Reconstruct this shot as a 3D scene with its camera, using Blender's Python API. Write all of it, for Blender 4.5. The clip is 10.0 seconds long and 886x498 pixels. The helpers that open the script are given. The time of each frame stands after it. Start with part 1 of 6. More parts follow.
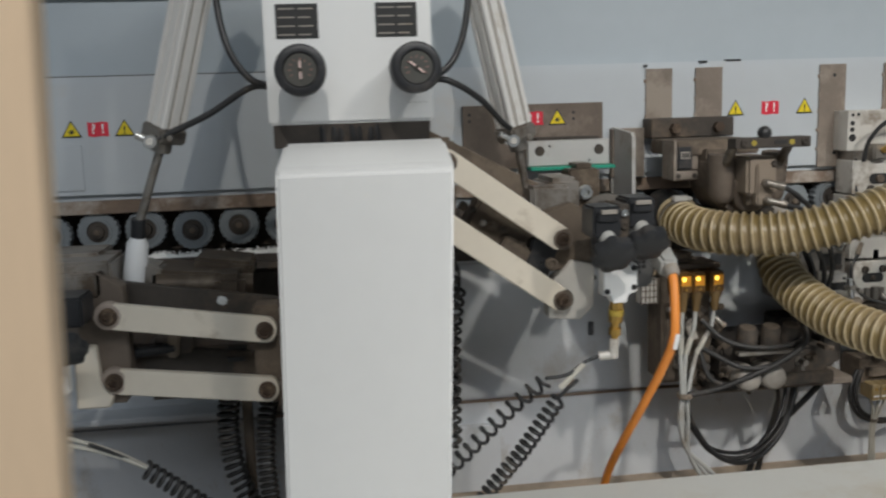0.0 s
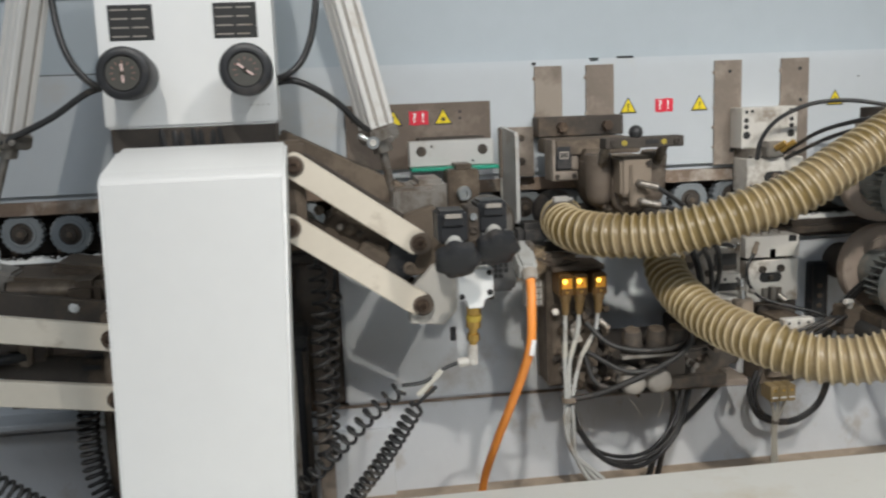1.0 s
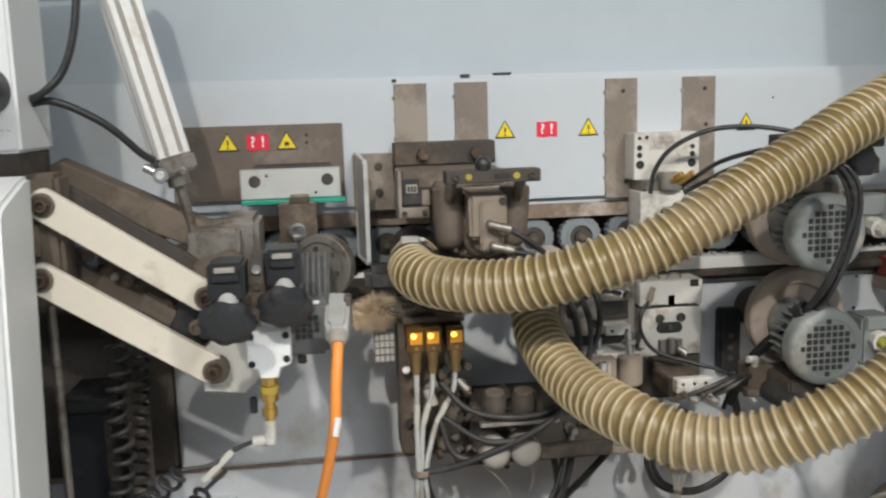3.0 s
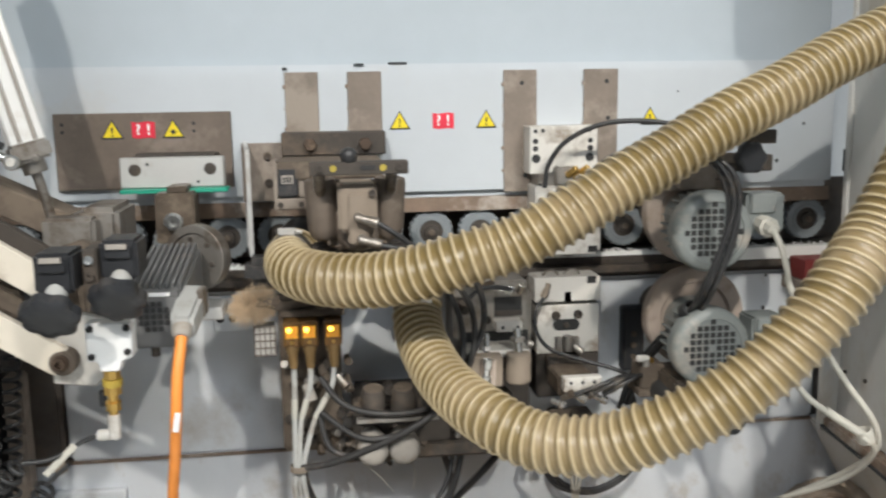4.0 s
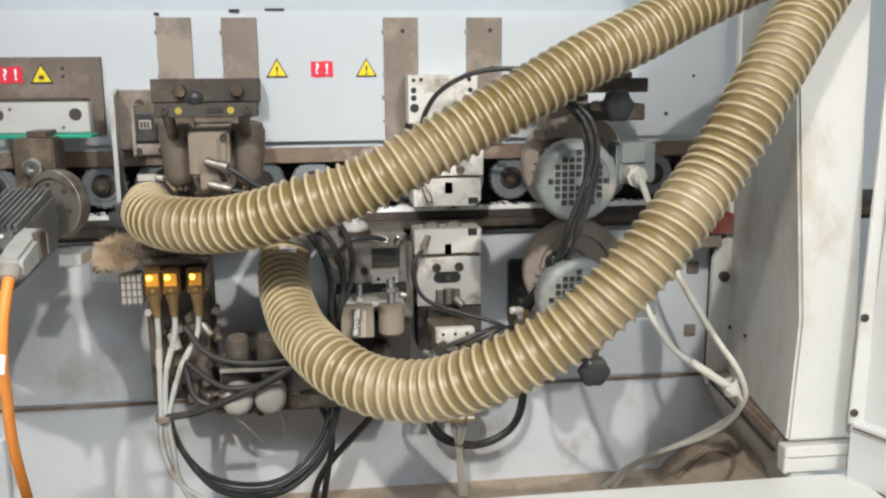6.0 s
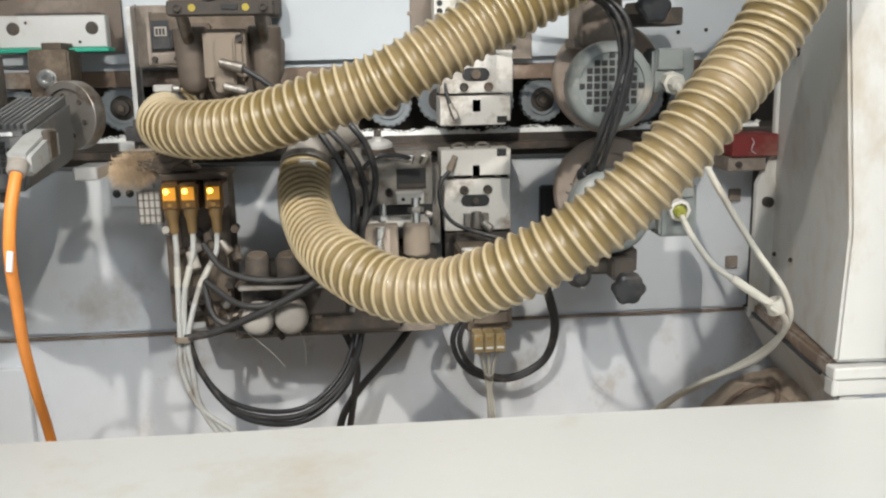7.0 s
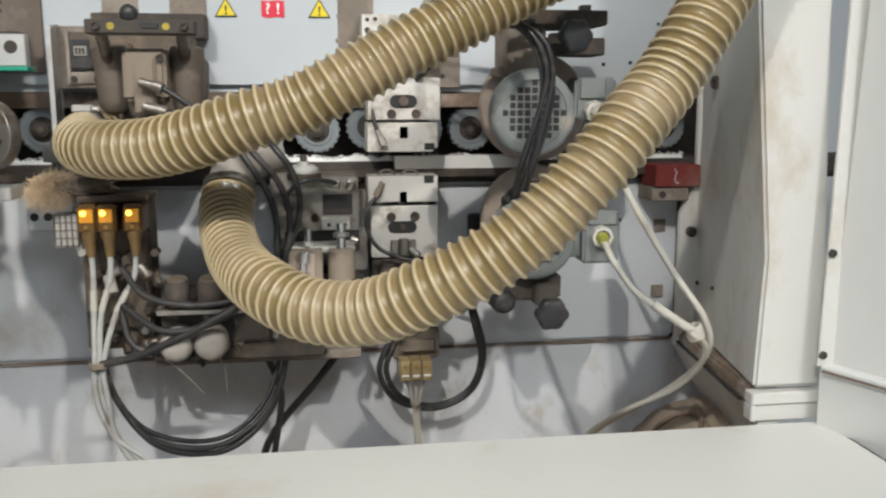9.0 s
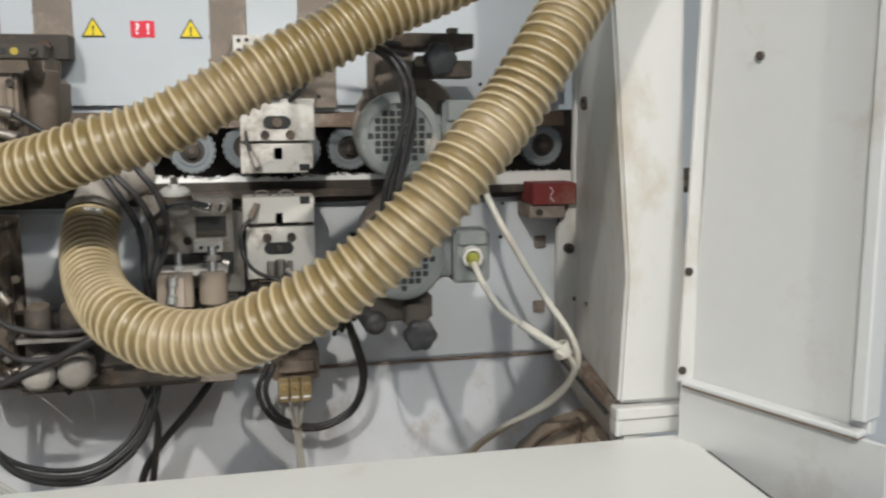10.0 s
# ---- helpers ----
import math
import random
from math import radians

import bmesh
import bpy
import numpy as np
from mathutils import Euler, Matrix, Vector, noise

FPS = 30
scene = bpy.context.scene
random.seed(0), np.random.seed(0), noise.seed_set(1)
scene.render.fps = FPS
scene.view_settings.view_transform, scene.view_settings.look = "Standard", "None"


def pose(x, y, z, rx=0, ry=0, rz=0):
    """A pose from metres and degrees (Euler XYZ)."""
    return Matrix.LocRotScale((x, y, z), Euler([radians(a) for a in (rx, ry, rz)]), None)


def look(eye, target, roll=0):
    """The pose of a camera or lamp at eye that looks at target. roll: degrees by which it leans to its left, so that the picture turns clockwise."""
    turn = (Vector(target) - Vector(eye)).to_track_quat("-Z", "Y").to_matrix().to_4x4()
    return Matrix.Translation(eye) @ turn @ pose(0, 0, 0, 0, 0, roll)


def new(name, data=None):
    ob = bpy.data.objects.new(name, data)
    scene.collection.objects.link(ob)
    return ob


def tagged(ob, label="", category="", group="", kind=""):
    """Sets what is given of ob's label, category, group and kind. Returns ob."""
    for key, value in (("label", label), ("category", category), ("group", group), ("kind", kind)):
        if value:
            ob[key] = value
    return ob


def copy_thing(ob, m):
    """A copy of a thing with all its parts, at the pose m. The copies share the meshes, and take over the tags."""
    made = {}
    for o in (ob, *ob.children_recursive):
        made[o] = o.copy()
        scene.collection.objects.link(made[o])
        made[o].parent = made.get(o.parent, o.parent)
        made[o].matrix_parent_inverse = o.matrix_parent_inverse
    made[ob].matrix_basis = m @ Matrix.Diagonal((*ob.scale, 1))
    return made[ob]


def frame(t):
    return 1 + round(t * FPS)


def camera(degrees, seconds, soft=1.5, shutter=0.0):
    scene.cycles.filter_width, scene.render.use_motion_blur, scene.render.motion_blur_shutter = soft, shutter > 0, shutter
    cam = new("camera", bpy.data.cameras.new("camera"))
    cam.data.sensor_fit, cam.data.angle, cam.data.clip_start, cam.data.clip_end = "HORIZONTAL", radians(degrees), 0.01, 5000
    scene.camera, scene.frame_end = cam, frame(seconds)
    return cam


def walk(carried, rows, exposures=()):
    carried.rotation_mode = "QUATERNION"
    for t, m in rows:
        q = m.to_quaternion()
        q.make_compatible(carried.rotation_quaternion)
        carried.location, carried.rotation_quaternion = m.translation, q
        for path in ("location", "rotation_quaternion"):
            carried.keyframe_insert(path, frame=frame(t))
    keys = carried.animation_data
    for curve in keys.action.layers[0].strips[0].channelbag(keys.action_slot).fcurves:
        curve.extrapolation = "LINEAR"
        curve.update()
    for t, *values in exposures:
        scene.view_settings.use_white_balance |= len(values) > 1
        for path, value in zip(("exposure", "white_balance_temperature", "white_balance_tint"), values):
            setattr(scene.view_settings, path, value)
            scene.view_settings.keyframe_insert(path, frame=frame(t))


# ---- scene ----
cam = camera(52.9, 10.0, soft=2.2, shutter=0.5)
PATH = [
    (0, (0.487, 0.001, 1.222), (0.747, 1.959, 0.908), -1.8),
    (0.5, (0.626, -0.001, 1.226), (0.856, 1.96, 0.905), -2.0),
    (1, (0.722, 0.003, 1.227), (0.979, 1.959, 0.898), -2.2),
    (1.5, (0.803, 0.035, 1.225), (1.086, 1.987, 0.897), -2.1),
    (2, (0.89, 0.116, 1.233), (1.169, 2.076, 0.948), -1.8),
    (2.2, (0.922, 0.147, 1.233), (1.174, 2.111, 0.948), -1.8),
    (3.3, (1.075, 0.218, 1.243), (1.337, 2.176, 0.928), -1.6),
    (3.5, (1.114, 0.221, 1.237), (1.41, 2.175, 0.927), -1.1),
    (4, (1.23, 0.212, 1.237), (1.472, 2.17, 0.906), -0.9),
    (4.5, (1.321, 0.192, 1.234), (1.638, 2.136, 0.889), -0.2),
    (5, (1.359, 0.19, 1.224), (1.695, 2.13, 0.87), 0.2),
    (6.3, (1.436, 0.205, 1.158), (1.676, 2.15, 0.763), -0.6),
    (6.5, (1.436, 0.216, 1.125), (1.671, 2.161, 0.724), -0.6),
    (6.7, (1.445, 0.23, 1.105), (1.65, 2.175, 0.689), -0.6),
    (7, (1.453, 0.23, 1.066), (1.619, 2.181, 0.658), -1.1),
    (7.5, (1.453, 0.228, 1.055), (1.62, 2.19, 0.705), -0.9),
    (8, (1.459, 0.224, 1.052), (1.68, 2.183, 0.716), -0.2),
    (8.5, (1.473, 0.219, 1.05), (1.729, 2.176, 0.723), -0.0),
    (9, (1.486, 0.228, 1.044), (1.774, 2.181, 0.721), -0.1),
    (9.5, (1.522, 0.225, 1.057), (1.891, 2.166, 0.743), -0.1),
    (10, (1.586, 0.208, 1.07), (2.013, 2.137, 0.757), -0.2),
]
walk(cam, [(t, look(eye, target, roll)) for t, eye, target, roll in PATH],
     exposures=[(0, -1.42), (0.5, -1.13), (1, -1.01), (2, -1.10), (3.5, -0.71), (5, -0.58), (7.5, -0.50), (9, -0.78), (10, -0.84)])

# ---- light: hall with ceiling lamps ----
world = bpy.data.worlds.new("world")
scene.world = world
world.use_nodes = True
world.node_tree.nodes["Background"].inputs[0].default_value = (0.72, 0.84, 1.0, 1)
world.node_tree.nodes["Background"].inputs[1].default_value = 0.06


def area_lamp(name, eye, target, power, size, size_y, color, spread=180):
    data = bpy.data.lights.new(name, "AREA")
    data.spread = radians(spread)
    data.shape, data.size, data.size_y, data.energy, data.color = "RECTANGLE", size, size_y, power, color
    ob = new(name, data)
    ob.matrix_basis = look(eye, target)
    return ob


area_lamp("key_lamp", (0.47, -1.72, 3.42), (1.6, 1.7, 0.8), 17, 0.07, 0.07, (1.0, 0.945, 0.86), 60)
area_lamp("side_lamp", (2.7, -1.7, 3.5), (1.5, 1.75, 0.8), 9.5, 0.09, 0.09, (1.0, 0.95, 0.86), 50)
area_lamp("ceiling_lamp", (2.6, -3.0, 4.05), (2.5, -0.9, 0), 170, 2.4, 1.2, (0.86, 0.93, 1.0))
area_lamp("ceiling_lamp", (-0.9, -3.0, 4.05), (-0.8, -0.9, 0), 120, 2.4, 1.2, (0.86, 0.93, 1.0))



# ---- materials ----
def material(name, color, rough=0.5, metal=0.0, vary=0.12, scale=6.0, fine=60.0, bump=0.15, dirt=None, dirt_amount=0.0,
             dirt_scale=3.0, emit=0.0, transmission=0.0, coat=0.0, streak=1.0):
    """Paint, metal, plastic: base colour varied at two scales, optional dirt patches, roughness variation and fine relief."""
    mat = bpy.data.materials.new(name)
    mat.use_nodes = True
    nt = mat.node_tree
    n, link = nt.nodes, nt.links.new
    bsdf = n["Principled BSDF"]
    co = n.new("ShaderNodeTexCoord")
    mp = n.new("ShaderNodeMapping")
    mp.inputs["Scale"].default_value = (1, 1, streak)
    link(co.outputs["Object"], mp.inputs[0])
    big = n.new("ShaderNodeTexNoise")
    big.inputs["Scale"].default_value, big.inputs["Detail"].default_value = scale, 5
    link(mp.outputs[0], big.inputs[0])
    small = n.new("ShaderNodeTexNoise")
    small.inputs["Scale"].default_value, small.inputs["Detail"].default_value = fine, 3
    link(mp.outputs[0], small.inputs[0])
    add = n.new("ShaderNodeMath")
    add.operation = "MULTIPLY_ADD"
    add.inputs[1].default_value = 0.35
    link(small.outputs[0], add.inputs[0])
    link(big.outputs[0], add.inputs[2])
    ramp = n.new("ShaderNodeValToRGB")
    ramp.color_ramp.elements[0].position, ramp.color_ramp.elements[1].position = 0.35, 0.95
    ramp.color_ramp.elements[0].color = (*[c * (1 - vary) for c in color], 1)
    ramp.color_ramp.elements[1].color = (*[min(1, c * (1 + vary)) for c in color], 1)
    link(add.outputs[0], ramp.inputs[0])
    out = ramp.outputs[0]
    if dirt:
        dn = n.new("ShaderNodeTexNoise")
        dn.inputs["Scale"].default_value, dn.inputs["Detail"].default_value, dn.inputs["Roughness"].default_value = dirt_scale, 8, 0.68
        link(mp.outputs[0], dn.inputs[0])
        dr = n.new("ShaderNodeValToRGB")
        dr.color_ramp.elements[0].position = 0.60 - 0.28 * dirt_amount
        dr.color_ramp.elements[1].position = 0.74 - 0.28 * dirt_amount
        link(dn.outputs[0], dr.inputs[0])
        mix = n.new("ShaderNodeMix")
        mix.data_type = "RGBA"
        link(dr.outputs[0], mix.inputs[0])
        link(out, mix.inputs[6])
        mix.inputs[7].default_value = (*dirt, 1)
        out = mix.outputs[2]
    link(out, bsdf.inputs["Base Color"])
    rr = n.new("ShaderNodeMapRange")
    rr.inputs["To Min"].default_value, rr.inputs["To Max"].default_value = max(0.03, rough - 0.1), min(1, rough + 0.12)
    link(add.outputs[0], rr.inputs[0])
    link(rr.outputs[0], bsdf.inputs["Roughness"])
    bsdf.inputs["Metallic"].default_value = metal
    bsdf.inputs["Coat Weight"].default_value = coat
    bsdf.inputs["Transmission Weight"].default_value = transmission
    if bump:
        bp = n.new("ShaderNodeBump")
        bp.inputs["Strength"].default_value, bp.inputs["Distance"].default_value = bump, 0.002
        link(add.outputs[0], bp.inputs["Height"])
        link(bp.outputs[0], bsdf.inputs["Normal"])
    if emit:
        bsdf.inputs["Emission Color"].default_value = (*color, 1)
        bsdf.inputs["Emission Strength"].default_value = emit
    return mat


DUST = (0.125, 0.094, 0.068)
M = {
    "beam": material("blue_white_paint", (0.50, 0.532, 0.562), 0.42, vary=0.05, scale=2, fine=30, bump=0.04, dirt=(0.50, 0.48, 0.45), dirt_amount=0.02, dirt_scale=2.6),
    "panel": material("grey_blue_paint", (0.425, 0.475, 0.515), 0.45, vary=0.06, scale=2, fine=25, bump=0.05),
    "hood": material("hood_edge_paint", (0.42, 0.42, 0.36), 0.5, vary=0.1),
    "lower": material("lower_grey_paint", (0.635, 0.66, 0.69), 0.42, vary=0.06, scale=3, fine=40, bump=0.08, dirt=(0.46, 0.44, 0.42), dirt_amount=0.16, dirt_scale=4.0, streak=0.8),
    "base": material("base_grey_paint", (0.615, 0.64, 0.675), 0.45, vary=0.08, scale=3, fine=40, bump=0.08, dirt=(0.47, 0.455, 0.44), dirt_amount=0.2, dirt_scale=10.0, streak=0.8),
    "white": material("white_enamel", (0.82, 0.825, 0.82), 0.38, vary=0.03, scale=3, fine=40, bump=0.05, dirt=(0.6, 0.56, 0.5), dirt_amount=0.03),
    "doorpaint": material("white_door_paint", (0.70, 0.70, 0.685), 0.42, vary=0.04, scale=3, fine=40, bump=0.05, dirt=(0.56, 0.52, 0.46), dirt_amount=0.08),
    "table": material("white_table_enamel", (0.70, 0.70, 0.67), 0.33, vary=0.03, scale=4, fine=60, bump=0.05, dirt=(0.62, 0.58, 0.5), dirt_amount=0.06),
    "column": material("warm_white_paint", (0.62, 0.61, 0.58), 0.45, vary=0.04, scale=3, fine=40, bump=0.06, dirt=(0.50, 0.44, 0.36), dirt_amount=0.26, dirt_scale=4.5, streak=0.6),
    "brown": material("dusty_brown_steel", (0.23, 0.19, 0.158), 0.75, metal=0.2, vary=0.22, scale=14, fine=120, bump=0.4, dirt=(0.34, 0.29, 0.245), dirt_amount=0.34, dirt_scale=11),
    "plate": material("dark_dusty_plate", (0.165, 0.132, 0.108), 0.75, metal=0.2, vary=0.22, scale=14, fine=120, bump=0.4, dirt=(0.25, 0.205, 0.17), dirt_amount=0.34, dirt_scale=11),
    "casting": material("grey_brown_casting", (0.15, 0.12, 0.096), 0.62, metal=0.25, vary=0.24, scale=16, fine=120, bump=0.4, dirt=(0.26, 0.215, 0.175), dirt_amount=0.34, dirt_scale=13),
    "rust": material("brown_seam_stain", (0.22, 0.16, 0.12), 0.85, vary=0.3, scale=12, fine=90, bump=0.3, dirt=(0.45, 0.40, 0.35), dirt_amount=0.35, dirt_scale=10),
    "dark": material("dark_dusty_iron", (0.06, 0.05, 0.042), 0.7, metal=0.1, vary=0.35, scale=14, fine=120, bump=0.4, dirt=DUST, dirt_amount=0.3, dirt_scale=10),
    # brown dust colour with the shade of deep recesses put into its base
    "cavity": material("shaded_dusty_interior", (0.115, 0.098, 0.085), 0.85, vary=0.4, scale=10, fine=60, bump=0.4, dirt=(0.16, 0.12, 0.09), dirt_amount=0.35, dirt_scale=8),
    "cast": material("dust_coated_casting", (0.125, 0.098, 0.075), 0.8, metal=0.15, vary=0.2, scale=18, fine=140, bump=0.5, dirt=(0.20, 0.158, 0.12), dirt_amount=0.38, dirt_scale=14),
    "steel": material("machined_steel", (0.31, 0.287, 0.26), 0.38, metal=0.7, vary=0.12, scale=15, fine=160, bump=0.15, dirt=(0.16, 0.125, 0.095), dirt_amount=0.42, dirt_scale=16),
    "alu": material("aluminium", (0.60, 0.59, 0.57), 0.4, metal=0.55, vary=0.07, scale=10, fine=120, bump=0.1, dirt=(0.42, 0.37, 0.31), dirt_amount=0.12, dirt_scale=8),
    "satin": material("satin_block", (0.66, 0.635, 0.59), 0.48, metal=0.3, vary=0.08, scale=14, fine=150, bump=0.12, dirt=(0.30, 0.25, 0.20), dirt_amount=0.24, dirt_scale=13),
    "barrel": material("pale_anodised_barrel", (0.78, 0.765, 0.74), 0.4, metal=0.2, vary=0.05, bump=0.06, dirt=(0.55, 0.48, 0.40), dirt_amount=0.10, dirt_scale=8),
    "chrome": material("chrome", (0.78, 0.77, 0.74), 0.2, metal=1.0, vary=0.08, bump=0.03),
    "arm": material("cream_arm_paint", (0.70, 0.635, 0.535), 0.45, vary=0.06, scale=8, fine=70, bump=0.1, dirt=(0.46, 0.39, 0.31), dirt_amount=0.08, dirt_scale=9),
    "black": material("black_plastic", (0.022, 0.023, 0.026), 0.40, vary=0.25, scale=20, fine=150, bump=0.15, dirt=(0.085, 0.075, 0.068), dirt_amount=0.14, dirt_scale=12),
    "blackdust": material("dusty_black_plastic", (0.036, 0.035, 0.035), 0.5, vary=0.25, scale=20, fine=150, bump=0.2, dirt=(0.125, 0.105, 0.09), dirt_amount=0.22, dirt_scale=12),
    "cable": material("black_rubber_cable", (0.025, 0.025, 0.026), 0.36, vary=0.2, bump=0.05, dirt=(0.12, 0.10, 0.08), dirt_amount=0.15, dirt_scale=14),
    "dustcable": material("dusty_black_cable", (0.038, 0.036, 0.035), 0.5, vary=0.25, bump=0.1, dirt=(0.13, 0.11, 0.095), dirt_amount=0.16, dirt_scale=14),
    "greycable": material("grey_cable", (0.46, 0.46, 0.44), 0.45, vary=0.08, bump=0.05, dirt=(0.30, 0.25, 0.2), dirt_amount=0.2, dirt_scale=10),
    "whitecable": material("cream_white_cable", (0.52, 0.50, 0.44), 0.45, vary=0.06, bump=0.05, dirt=(0.38, 0.32, 0.25), dirt_amount=0.15),
    "orange": material("orange_cable", (0.88, 0.30, 0.055), 0.42, vary=0.08, bump=0.05, dirt=(0.5, 0.2, 0.08), dirt_amount=0.1),
    "darkmotor": material("dark_grey_motor_paint", (0.135, 0.135, 0.135), 0.42, vary=0.12, scale=12, fine=90, bump=0.12, dirt=(0.24, 0.21, 0.18), dirt_amount=0.25, dirt_scale=10),
    "motor": material("grey_motor_paint", (0.185, 0.20, 0.195), 0.42, vary=0.08, scale=12, fine=90, bump=0.12, dirt=(0.34, 0.31, 0.27), dirt_amount=0.22, dirt_scale=10),
    "wheel": material("grey_rubber_wheel", (0.20, 0.22, 0.235), 0.7, vary=0.14, scale=20, fine=130, bump=0.3, dirt=(0.30, 0.27, 0.24), dirt_amount=0.22, dirt_scale=16),
    "disc": material("dusty_pink_disc", (0.40, 0.33, 0.28), 0.7, metal=0.1, vary=0.1, scale=10, fine=80, bump=0.15, dirt=(0.28, 0.22, 0.17), dirt_amount=0.2, dirt_scale=9),
    "bowl": material("dusty_grey_bowl", (0.34, 0.31, 0.275), 0.7, vary=0.12, scale=20, bump=0.2, dirt=(0.30, 0.25, 0.2), dirt_amount=0.2, dirt_scale=20),
    "dullyellow": material("dull_yellow_paint", (0.36, 0.28, 0.04), 0.6, vary=0.2, bump=0.1),
    "tan": material("tan_dusty_cylinder", (0.235, 0.19, 0.148), 0.75, vary=0.12, bump=0.2),
    "hose": material("olive_hose_wall", (0.178, 0.125, 0.045), 0.34, vary=0.22, scale=7, fine=50, bump=0.05, dirt=(0.275, 0.205, 0.115), dirt_amount=0.38, dirt_scale=4, coat=0.15),
    "dustyhose": material("dusty_hose_wall", (0.200, 0.143, 0.057), 0.36, vary=0.2, scale=7, fine=50, bump=0.05, dirt=(0.32, 0.245, 0.15), dirt_amount=0.44, dirt_scale=3.5, coat=0.15),
    "rib": material("cream_hose_rib", (0.47, 0.38, 0.235), 0.30, vary=0.14, scale=8, fine=50, bump=0.03, dirt=(0.31, 0.245, 0.15), dirt_amount=0.35, dirt_scale=6, coat=0.3),
    "yellow": material("sticker_yellow", (0.80, 0.62, 0.02), 0.4, vary=0.05, bump=0.0),
    "red": material("sticker_red", (0.72, 0.03, 0.06), 0.4, vary=0.05, bump=0.0),
    "inkwhite": material("sticker_white", (0.85, 0.85, 0.85), 0.4, vary=0.02, bump=0.0),
    "ink": material("sticker_black", (0.02, 0.02, 0.02), 0.5, vary=0.05, bump=0.0),
    "redbox": material("dull_red_paint", (0.17, 0.022, 0.02), 0.55, vary=0.15, bump=0.15, dirt=(0.25, 0.16, 0.12), dirt_amount=0.15),
    "green": material("green_sheet", (0.02, 0.30, 0.20), 0.4, vary=0.1, bump=0.05),
    "amber": material("amber_connector", (0.215, 0.135, 0.055), 0.35, vary=0.15, bump=0.05, dirt=(0.24, 0.15, 0.06), dirt_amount=0.25, dirt_scale=30),
    "amberpale": material("dull_amber_connector", (0.32, 0.235, 0.115), 0.4, vary=0.15, bump=0.05, dirt=(0.36, 0.30, 0.22), dirt_amount=0.25, dirt_scale=30),
    "ambertop": material("smoked_amber_housing", (0.17, 0.085, 0.022), 0.3, vary=0.2, bump=0.05),
    # weak emission imitates the indicator's light spreading through the amber housing
    "glow": material("lamp_halo_amber", (0.80, 0.34, 0.03), 0.3, emit=0.28, vary=0.3, scale=40, bump=0.05),
    "led": material("lit_yellow_lamp", (1.0, 0.58, 0.07), 0.4, emit=9.0, bump=0),
    "brass": material("brass", (0.62, 0.40, 0.12), 0.35, metal=0.9, vary=0.15, bump=0.1, dirt=(0.3, 0.2, 0.1), dirt_amount=0.2, dirt_scale=20),
    "chips": material("white_shavings", (0.82, 0.82, 0.80), 0.7, vary=0.05, bump=0.1),
    "lint": material("tan_lint", (0.66, 0.52, 0.36), 0.95, vary=0.2, scale=30, bump=0.3),
    "edge": material("white_board", (0.80, 0.79, 0.76), 0.4, vary=0.03, bump=0.02),
    "wood": material("beige_board", (0.86, 0.63, 0.42), 0.6, vary=0.08, scale=5, fine=200, bump=0.1, streak=0.15),
    "dusty": material("dust_heap", (0.38, 0.305, 0.235), 0.95, vary=0.25, scale=20, bump=0.5),
    "dial": material("dial_face", (0.085, 0.083, 0.075), 0.3, vary=0.1, bump=0.0),
    "pinkmark": material("dull_red_marks", (0.42, 0.22, 0.19), 0.5, vary=0.1, bump=0.0),
    "pink": material("pale_red_needle", (0.90, 0.68, 0.63), 0.5, vary=0.05, bump=0.0),
    "yg": material("yellow_green_plug", (0.28, 0.285, 0.05), 0.4, vary=0.1, bump=0.0),
    "endbolt": material("brown_oiled_bolt", (0.085, 0.058, 0.042), 0.55, metal=0.5, vary=0.25, bump=0.2, dirt=(0.22, 0.16, 0.11), dirt_amount=0.3, dirt_scale=30),
    "plug": material("light_grey_plug", (0.40, 0.40, 0.385), 0.5, vary=0.08, bump=0.06, dirt=(0.28, 0.25, 0.22), dirt_amount=0.2, dirt_scale=14),
    "umber": material("umber_dust_metal", (0.092, 0.069, 0.050), 0.5, metal=0.35, vary=0.3, scale=22, fine=140, bump=0.35, dirt=(0.21, 0.165, 0.12), dirt_amount=0.3, dirt_scale=16),
    "band": material("ochre_ring", (0.42, 0.30, 0.05), 0.5, vary=0.15, bump=0.05),
    "concrete": material("concrete_floor", (0.40, 0.40, 0.39), 0.7, vary=0.15, scale=2, bump=0.2),
    "hall": material("hall_plaster", (0.72, 0.74, 0.75), 0.8, vary=0.06, scale=1, bump=0.1),
}


# ---- shape helpers ----
def box(x0, x1, y0, y1, z0, z1, bev=0.0015, turn=None):
    """A bevelled box; turn = (rx, ry, rz) in degrees round its middle."""
    bm = bmesh.new()
    bmesh.ops.create_cube(bm, size=1)
    bmesh.ops.scale(bm, vec=(x1 - x0, y1 - y0, z1 - z0), verts=bm.verts)
    bev = min(bev, 0.45 * min(x1 - x0, y1 - y0, z1 - z0))
    if bev > 0:
        bmesh.ops.bevel(bm, geom=bm.edges[:], offset=bev, segments=2 if bev > 0.002 else 1, affect="EDGES")
    m = pose((x0 + x1) / 2, (y0 + y1) / 2, (z0 + z1) / 2, *(turn or (0, 0, 0)))
    bmesh.ops.transform(bm, matrix=m, verts=bm.verts)
    return bm


def axis_pose(p0, p1):
    p0, p1 = Vector(p0), Vector(p1)
    return Matrix.Translation(p0) @ (p1 - p0).to_track_quat("Z", "Y").to_matrix().to_4x4()


